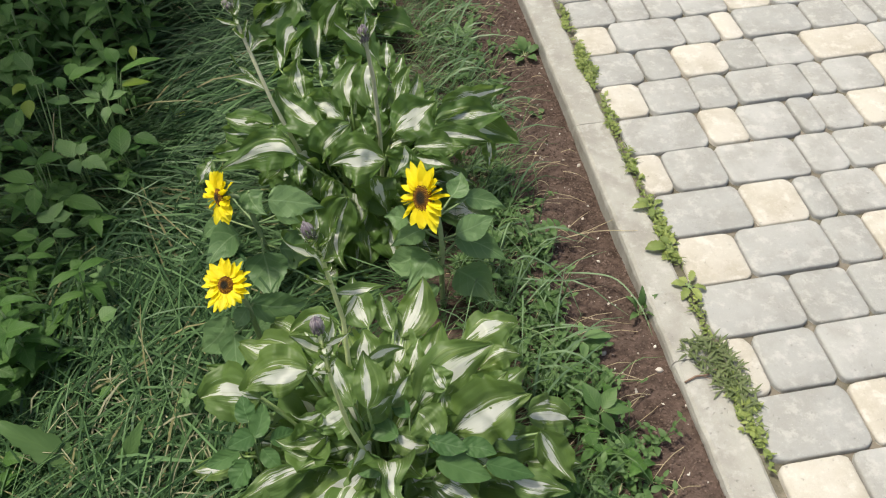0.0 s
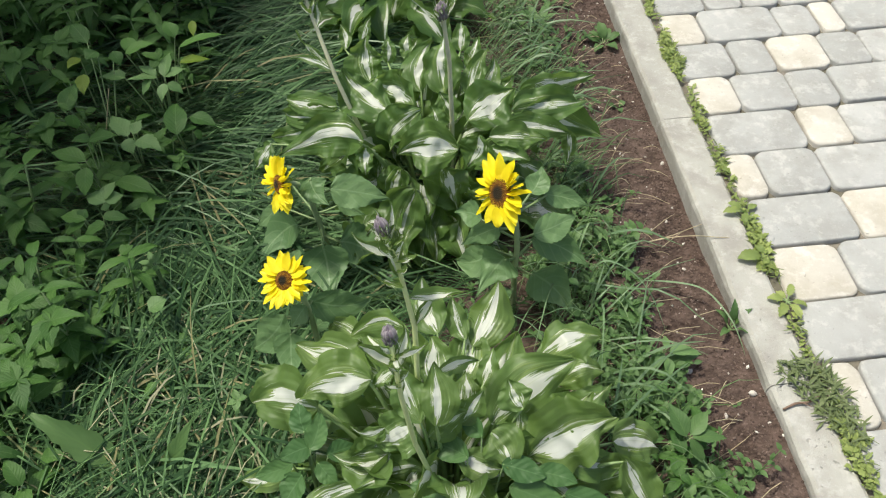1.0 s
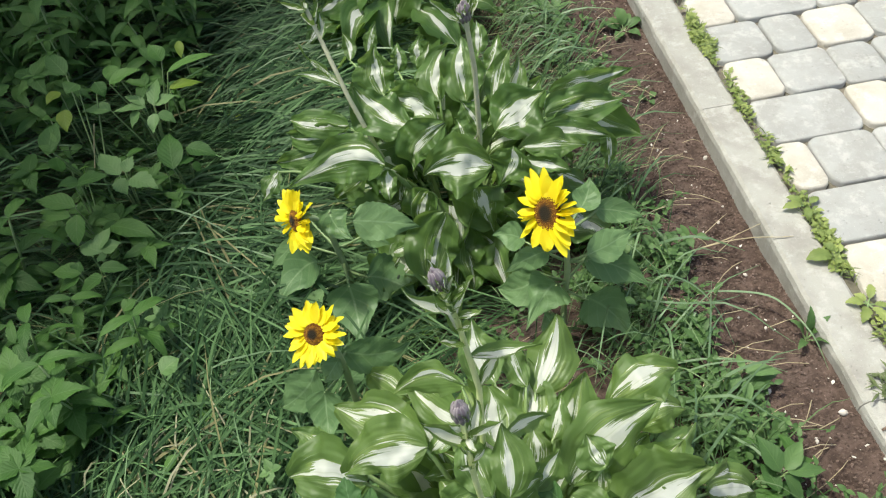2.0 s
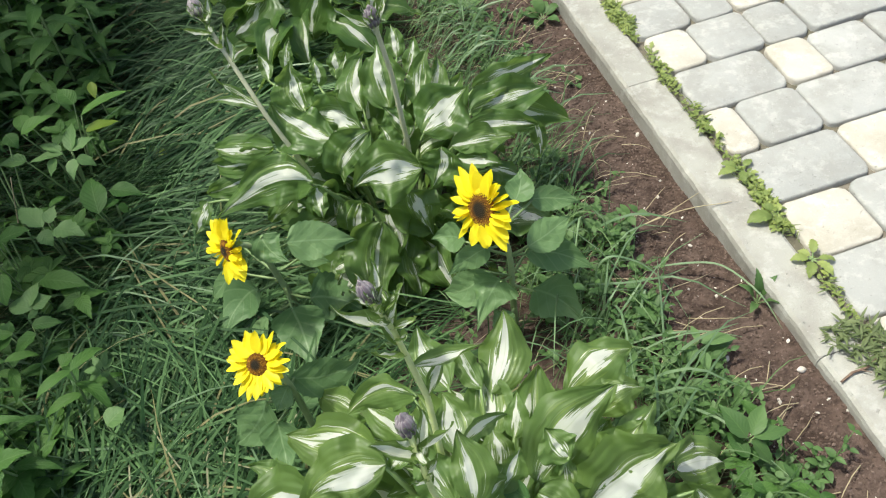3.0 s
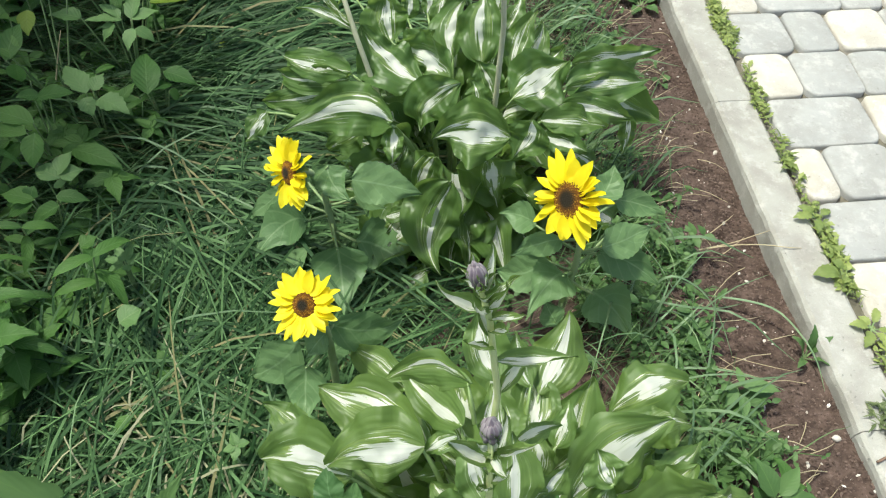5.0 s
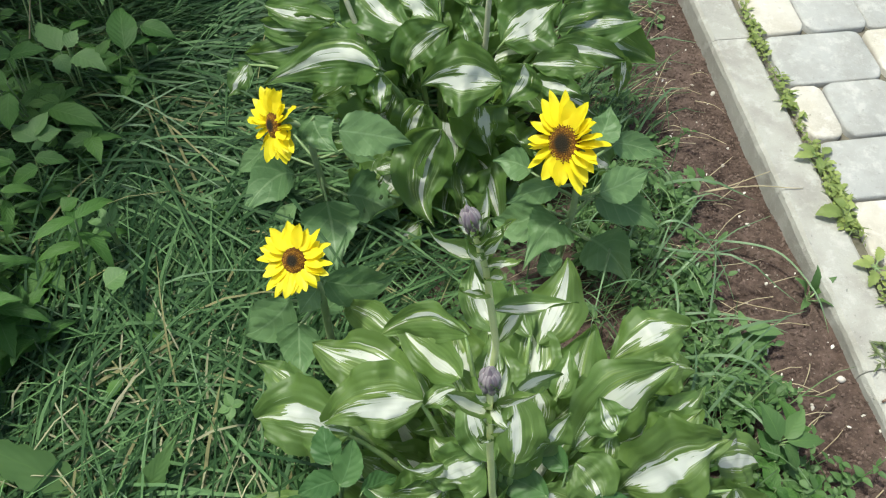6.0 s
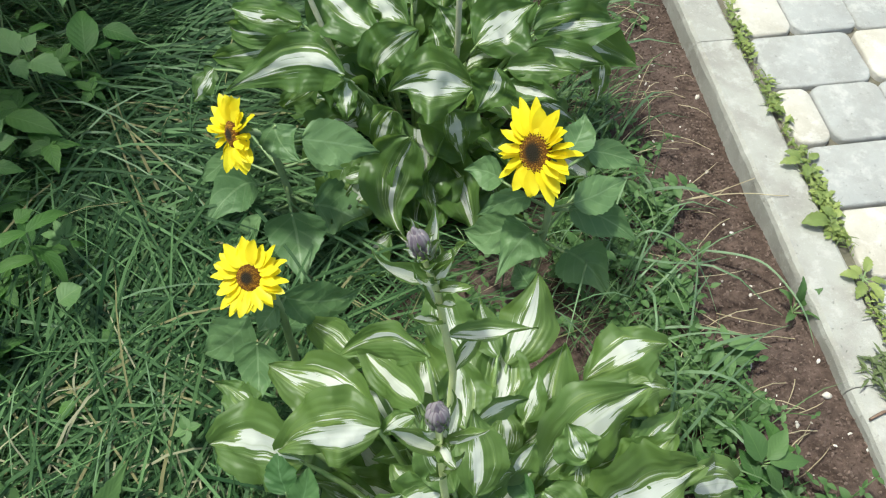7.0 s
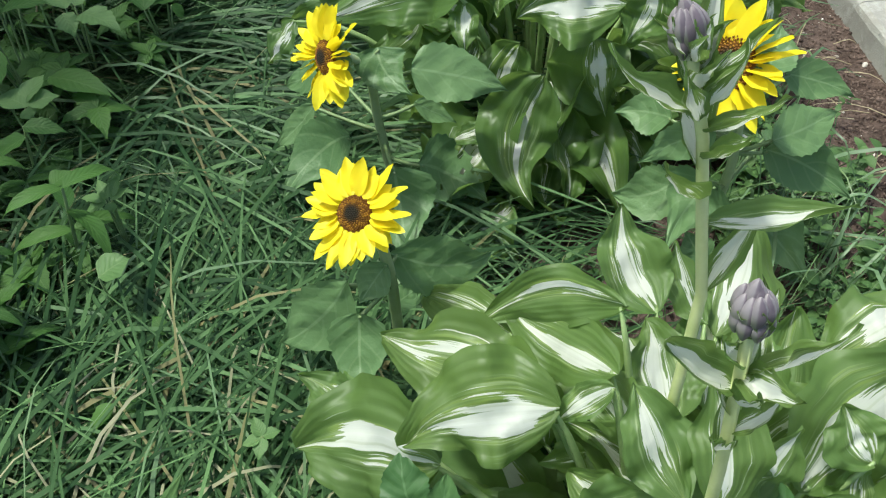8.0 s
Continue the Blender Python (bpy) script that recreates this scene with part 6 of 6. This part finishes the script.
def rosette(name, label, mat, leaves, x, y, z=None, category="weed"):
    """A plant whose leaves (turn, rise, length, width, tooth) all spring from its foot."""
    ob = thing(name, (0, 0, 0), label, category)
    for turn, rise, length, width, tooth in leaves:
        s = Shape()
        a, b = radians(turn), radians(rise)
        d = Vector((math.cos(a) * math.cos(b), math.sin(a) * math.cos(b), math.sin(b)))
        start = d * length * 0.22 + UP * 0.004
        s.blade(start, d * length, width, length * 0.10, rng.uniform(-12, 12), 0.18, 0.05, 1.6, tooth, 13, outline=(0.85, 0.75), cols=7, rows=15, curl=0.3)
        s.tube([(0, 0, 0), start + d * length * 0.05], [0.0018, 0.0012], 5, 1)
        part("leaf", s.data("leaf", [mat, STEM]), ob)
    return placed(ob, x, y, 0, 1, z)


def leafy(name, label, category, mat, foot, leaves, tooth=0.0, full=0.7, group=""):
    """A plant with leaves of known outline (base, tip, left, right) on stalks from its foot."""
    foot = Vector(foot)
    ob = thing(name, foot, label, category, group)
    for base, tip, left, right in leaves:
        s = Shape()
        s.sheet(base, tip, left, right, rng.uniform(0.0, 0.3), 0.04, 1.6, 0.05, rng.uniform(-0.05, 0.05), rng.uniform(0.0, 0.2), tooth, 19, full, 0.30, 0.05, cols=9, rows=23)
        s.tube(bent(foot, Vector(base).lerp(Vector(tip), 0.04), 0.02), [0.0022, 0.0021, 0.0020, 0.0019, 0.0018, 0.0016, 0.0008], 5, 1)
        part("leaf", s.data("leaf", [mat, STEM], origin=foot), ob)
    return ob


leafy("dandelion", "lush green dandelion with long toothed leaves in the grass", "weed", WEED, (-0.870, -0.872, -0.035), (
    ((-1.004, -0.710, -0.020), (-1.161, -0.629, 0.110), (-1.099, -0.677, 0.055), (-1.090, -0.637, 0.075)),
    ((-1.022, -0.697, -0.010), (-1.119, -0.729, 0.030), (-1.086, -0.739, 0.010), (-1.077, -0.697, 0.030)),
    ((-0.981, -0.704, 0.000), (-0.906, -0.667, 0.110), (-0.952, -0.684, 0.060), (-0.927, -0.694, 0.060)),
    ((-0.996, -0.711, -0.010), (-0.994, -0.686, 0.060), (-1.004, -0.699, 0.030), (-0.985, -0.700, 0.035)),
    ((-0.992, -0.715, -0.020), (-0.943, -0.756, 0.000), (-0.963, -0.727, 0.000), (-0.968, -0.749, -0.010)),
), 0.10, 0.8)
leafy("broadleaf_weed", "dark green broad-leaved weed growing up through the hosta", "weed", OVAL_DARK, (-0.735, -0.775, -0.04), (
    ((-0.728, -0.743, 0.170), (-0.732, -0.707, 0.190), (-0.749, -0.721, 0.175), (-0.715, -0.731, 0.185)),
    ((-0.722, -0.764, 0.160), (-0.704, -0.726, 0.190), (-0.725, -0.744, 0.175), (-0.694, -0.749, 0.175)),
    ((-0.716, -0.756, 0.155), (-0.768, -0.759, 0.130), (-0.747, -0.768, 0.130), (-0.745, -0.741, 0.150)),
    ((-0.700, -0.770, 0.150), (-0.661, -0.760, 0.150), (-0.679, -0.752, 0.160), (-0.680, -0.776, 0.140)),
    ((-0.714, -0.774, 0.140), (-0.690, -0.801, 0.120), (-0.692, -0.781, 0.135), (-0.714, -0.795, 0.125)),
    ((-0.749, -0.766, 0.130), (-0.810, -0.767, 0.100), (-0.786, -0.777, 0.100), (-0.780, -0.757, 0.120)),
    ((-0.739, -0.779, 0.120), (-0.769, -0.805, 0.090), (-0.775, -0.784, 0.100), (-0.737, -0.802, 0.110)),
), 0.03, 0.6, "broadleaf weeds in the hosta")
leafy("broadleaf_weed", "bluish dark green weed with smooth oval leaves under the hosta", "weed", OVAL_DARK, (-0.500, -0.850, -0.04), (
    ((-0.467, -0.821, 0.175), (-0.412, -0.842, 0.165), (-0.431, -0.816, 0.175), (-0.445, -0.847, 0.165)),
    ((-0.422, -0.833, 0.165), (-0.370, -0.850, 0.155), (-0.391, -0.825, 0.165), (-0.400, -0.853, 0.155)),
    ((-0.460, -0.845, 0.155), (-0.384, -0.877, 0.130), (-0.405, -0.848, 0.150), (-0.435, -0.873, 0.135)),
    ((-0.388, -0.858, 0.145), (-0.317, -0.878, 0.120), (-0.349, -0.855, 0.140), (-0.359, -0.881, 0.125)),
    ((-0.489, -0.793, 0.200), (-0.514, -0.760, 0.200), (-0.513, -0.776, 0.190), (-0.491, -0.767, 0.205)),
    ((-0.510, -0.810, 0.180), (-0.564, -0.774, 0.170), (-0.541, -0.804, 0.165), (-0.533, -0.771, 0.180)),
    ((-0.534, -0.841, 0.145), (-0.592, -0.823, 0.140), (-0.565, -0.843, 0.130), (-0.558, -0.814, 0.150)),
), 0.0, 0.6, "broadleaf weeds in the hosta")
rosette("plantain", "broad oval-leaved plantain on the bare soil", WEED,
        ((8, 22, 0.085, 0.030, 0.0), (60, 40, 0.045, 0.022, 0.0), (130, 35, 0.050, 0.022, 0.0), (200, 30, 0.045, 0.020, 0.0), (310, 35, 0.050, 0.024, 0.0)), -0.170, -0.590)
rosette("small_dock", "small pale green dock seedling on the soil by the kerb", WEED,
        ((95, 40, 0.060, 0.028, 0.05), (60, 25, 0.050, 0.020, 0.10), (130, 25, 0.050, 0.020, 0.10), (20, 20, 0.055, 0.022, 0.06), (160, 20, 0.055, 0.024, 0.06), (230, 15, 0.050, 0.022, 0.06), (300, 20, 0.050, 0.022, 0.06)), -0.040, 0.340)
rosette("seedling", "tiny green seedling on bare soil", WEED, ((40, 20, 0.026, 0.015, 0.0), (170, 25, 0.026, 0.014, 0.0), (280, 20, 0.022, 0.012, 0.0)), -0.062, 0.100)
rosette("kerb_weed", "spiky little green weed growing against the kerb", WEED,
        ((20, 50, 0.055, 0.014, 0.10), (75, 60, 0.060, 0.014, 0.10), (140, 50, 0.050, 0.014, 0.10), (220, 35, 0.050, 0.013, 0.10), (300, 40, 0.055, 0.013, 0.10)), -0.012, -0.520)
rosette("round_weed", "flat round-leaved weed lying over the kerb edge", CREEPER,
        ((178, 8, 0.056, 0.026, 0.08), (120, 14, 0.032, 0.014, 0.12), (240, 10, 0.030, 0.014, 0.12), (60, 15, 0.024, 0.012, 0.12)), 0.088, -0.400, 0.001)
rosette("round_weed", "lobed yellow-green weed in the paving joint", CREEPER,
        ((165, 10, 0.036, 0.016, 0.16), (230, 8, 0.042, 0.018, 0.16), (280, 10, 0.044, 0.016, 0.16), (60, 12, 0.038, 0.014, 0.16), (330, 8, 0.034, 0.014, 0.16), (120, 8, 0.026, 0.012, 0.16)), 0.088, -0.500, 0.001)
rosette("round_weed", "lobed yellow-green weed in the paving joint", CREEPER,
        ((180, 10, 0.044, 0.017, 0.15), (140, 12, 0.036, 0.015, 0.15), (250, 8, 0.036, 0.015, 0.15), (20, 12, 0.030, 0.013, 0.15)), 0.086, -0.285, 0.001)

low_weeds("herb_tuft", 380, ((0.060, -0.645, 0.040, 0.030, 1.0), (0.080, -0.695, 0.034, 0.045, 1.2), (0.096, -0.745, 0.018, 0.035, 0.5)), 0.022, HERB,
          "feathery grey-green herb spreading over the kerb joint", "weeds", 41, 0.012, (0.8, 0.9), 0.17)

for k, (x, y, turn, size, h, c) in enumerate(((-0.185, -0.760, 10, 0.55, 0.10, 4), (-0.130, -0.800, 200, 0.45, 0.08, 4), (-0.845, -0.880, 60, 0.8, 0.08, 4), (-0.520, -0.960, 0, 0.9, 0.12, 5),
                                              (-0.860, -0.640, 120, 0.45, 0.06, 4), (-0.136, -0.725, 0, 0.52, 0.12, 5), (-0.168, -0.688, 70, 0.42, 0.13, 5), (-0.119, -0.850, 140, 0.55, 0.11, 5), (-0.181, -0.805, 210, 0.50, 0.13, 5), (-0.217, -0.742, 280, 0.45, 0.12, 5), (-0.240, -0.860, 350, 0.55, 0.12, 5),
                                              (-0.985, -0.355, 300, 0.5, 0.17, 5), (-0.945, -0.470, 40, 0.55, 0.15, 4), (-0.985, -0.545, 150, 0.6, 0.14, 4), (-0.90, -0.30, 300, 0.6, 0.12, 4), (-0.85, -0.20, 200, 0.7, 0.07, 4))):
    placed(oval_weed(h, 70 + k, c), x, y, turn, size)


# ---- litter on the soil ----
def litter(name, count, size, mat, label, category, seed, flat=0.5, over_kerb=False, box=(-0.24, 0.002, -1.1, 1.2)):
    g = random.Random(seed)
    s = Shape()
    for i in range(count):
        x, y = g.uniform(box[0], box[1]), g.uniform(box[2], box[3])
        if x < soil_edge(y) - 0.05:
            x = g.uniform(soil_edge(y) - 0.03, box[1])
        q = size * g.uniform(0.35, 1.0) ** 1.5
        a = Vector((g.uniform(-1, 1), g.uniform(-1, 1), g.uniform(-flat, flat)))
        s.ball(Vector((x, y, ground_height(x, y) + q * 0.15)) - a.normalized() * q * 0.5, a, q * g.uniform(0.9, 1.6), q * g.uniform(0.3, 0.5), 5, 3)
    return tagged(new(name, s.data(name, [mat], smooth=False)), label, category, kind="stuff")


litter("soil_crumbs", 13500, 0.0060, CRUMB, "loose crumbs and clods of brown soil", "soil", 51)
litter("wood_chips", 300, 0.0058, CHIP, "pale bits of bark and shell scattered on soil", "chips", 52, 0.2)


def straws(name, count, mat, label, seed):
    g = random.Random(seed)
    s = Shape()
    for i in range(count):
        x, y = g.uniform(-0.36, -0.03), g.uniform(-1.0, 1.1)
        a, l = g.uniform(-0.9, 0.9) + (math.pi if g.random() < 0.5 else 0), g.uniform(0.03, 0.15)
        if x + math.cos(a) * l > -0.006:
            a = math.pi - a
        z = max(ground_height(x, y), -0.045) + 0.006
        pts = []
        for k in range(5):
            t = k / 4
            px, py = x + math.cos(a) * l * t, y + math.sin(a + 0.35 * t) * l * t
            pts.append((px, py, z + 0.012 * math.sin(3.1 * t)))
        s.tube(pts, [0.0008, 0.0008, 0.0007, 0.0006, 0.0003], 4)
    return tagged(new(name, s.data(name, [mat])), label, "straw", kind="stuff")


straws("dry_straws", 330, DRY, "thin dry grass stalks lying on the soil", 61)


def twig():
    s = Shape()
    s.tube([(-0.030, -0.006, -0.0005), (-0.008, 0.001, 0.001), (0.014, 0.000, 0.0025), (0.034, 0.008, 0.004)], [0.0018, 0.0022, 0.0020, 0.0013], 6)
    s.tube([(0.004, 0.000, 0.002), (0.014, -0.010, 0.005)], [0.0012, 0.0007], 5)
    ob = tagged(new("twig", s.data("twig", [BARK])), "short brown dry twig lying on the kerb", "twig")
    ob.location = (0.034, -0.697, 0.0025)


twig()


def pale_stone(x, y, size, seed):
    g = random.Random(seed)
    s = Shape()
    s.ball((0, 0, -size * 0.2), (g.uniform(-1, 1), g.uniform(-1, 1), 0.15), size, size * 0.34, 7, 5)
    ob = tagged(new("pale_pebble", s.data("pale_pebble", [CHIP])), "small whitish pebble lying on brown soil", "pebble", "pale pebbles")
    ob.location = (x, y, ground_height(x, y) + size * 0.2)


for k, (x, y, size) in enumerate(((-0.110, -0.597, 0.013), (-0.044, -0.372, 0.009), (-0.015, -0.090, 0.012), (-0.012, -0.655, 0.016), (-0.060, -0.480, 0.008), (-0.075, -0.690, 0.009), (-0.050, -0.250, 0.008))):
    pale_stone(x, y, size, k)


# ---- unseen bushes, added behind the weeds to shade them ----
def bush(x, y, height, seed):
    g = random.Random(seed)
    ob = thing("bush", (x, y, -0.06), "tall dense green bush added out of view to shade the weeds", "bush", "bushes beyond the weeds")
    wood, crown = Shape(), Shape()
    for k in range(7):
        a = 6.283 * k / 7
        tip = Vector((math.cos(a) * height * 0.28, math.sin(a) * height * 0.28, height * g.uniform(0.7, 0.95)))
        wood.tube(bent((0, 0, 0), tip, height * 0.2), [0.016, 0.014, 0.012, 0.010, 0.008, 0.006, 0.003], 6)
    for k in range(1700):
        a, q = g.uniform(0, 6.283), math.sqrt(g.random())
        h = g.uniform(0.28, 1.0)
        r = height * 0.38 * q * math.sin(math.pi * min(0.97, h * 0.75 + 0.18)) * g.uniform(0.8, 1.1)
        p = Vector((math.cos(a) * r, math.sin(a) * r, h * height))
        d = Vector((math.cos(a) + g.uniform(-0.6, 0.6), math.sin(a) + g.uniform(-0.6, 0.6), g.uniform(-0.5, 0.6))).normalized()
        crown.blade(p, p + d * g.uniform(0.06, 0.10), g.uniform(0.03, 0.05), 0.006, g.uniform(-30, 30), 0.2, 0.03, 1.0, cols=3, rows=5)
    part("branches", wood.data("branches", [STEM]), ob)
    part("crown", crown.data("crown", [WEED_DARK]), ob)


for k, (x, y, h) in enumerate(((-2.45, 0.95, 1.5), (-1.75, 2.10, 1.8), (-1.35, 2.45, 1.9), (-0.85, 2.55, 1.6))):
    bush(x, y, h, 90 + k)


def tree(x, y, height, spread, seed):
    """A small unseen tree, added so its crown shades the weeds and the grass."""
    g = random.Random(seed)
    ob = thing("tree", (x, y, -0.06), "leafy tree added out of view to cast shade", "tree")
    trunk, crown = Shape(), Shape()
    fork = Vector((0.05, -0.04, height * 0.62))
    trunk.tube([(0, 0, 0), (0.02, 0.0, height * 0.2), (0.0, -0.03, height * 0.42), fork], [0.075, 0.06, 0.052, 0.045], 10)
    tips = []
    for k in range(11):
        a = 6.283 * k / 11 + g.uniform(-0.2, 0.2)
        r = spread * g.uniform(0.35, 0.85)
        tip = Vector((math.cos(a) * r, math.sin(a) * r, height * g.uniform(0.80, 1.10)))
        trunk.tube(bent(fork, tip, 0.12), [0.030, 0.026, 0.022, 0.018, 0.014, 0.010, 0.005], 6)
        tips.append(tip)
    for k in range(2300):
        tip = g.choice(tips)
        a, q = g.uniform(0, 6.283), math.sqrt(g.random())
        p = Vector((math.cos(a) * q * spread * 0.45 + tip.x, math.sin(a) * q * spread * 0.45 + tip.y, tip.z + g.gauss(0, 0.16)))
        d = Vector((g.uniform(-1, 1), g.uniform(-1, 1), g.uniform(-0.7, 0.3))).normalized()
        crown.blade(p, p + d * g.uniform(0.06, 0.10), g.uniform(0.035, 0.055), 0.006, g.uniform(-30, 30), 0.2, 0.03, 1.0, cols=3, rows=5)
    part("trunk", trunk.data("trunk", [BARK]), ob)
    part("crown", crown.data("crown", [WEED_DARK]), ob)


# both stand where their shadows reach the weeds and grass
tree(-2.60, 1.52, 4.2, 0.66, 7)
tree(-2.98, 0.88, 4.0, 0.56, 8)

pavement()
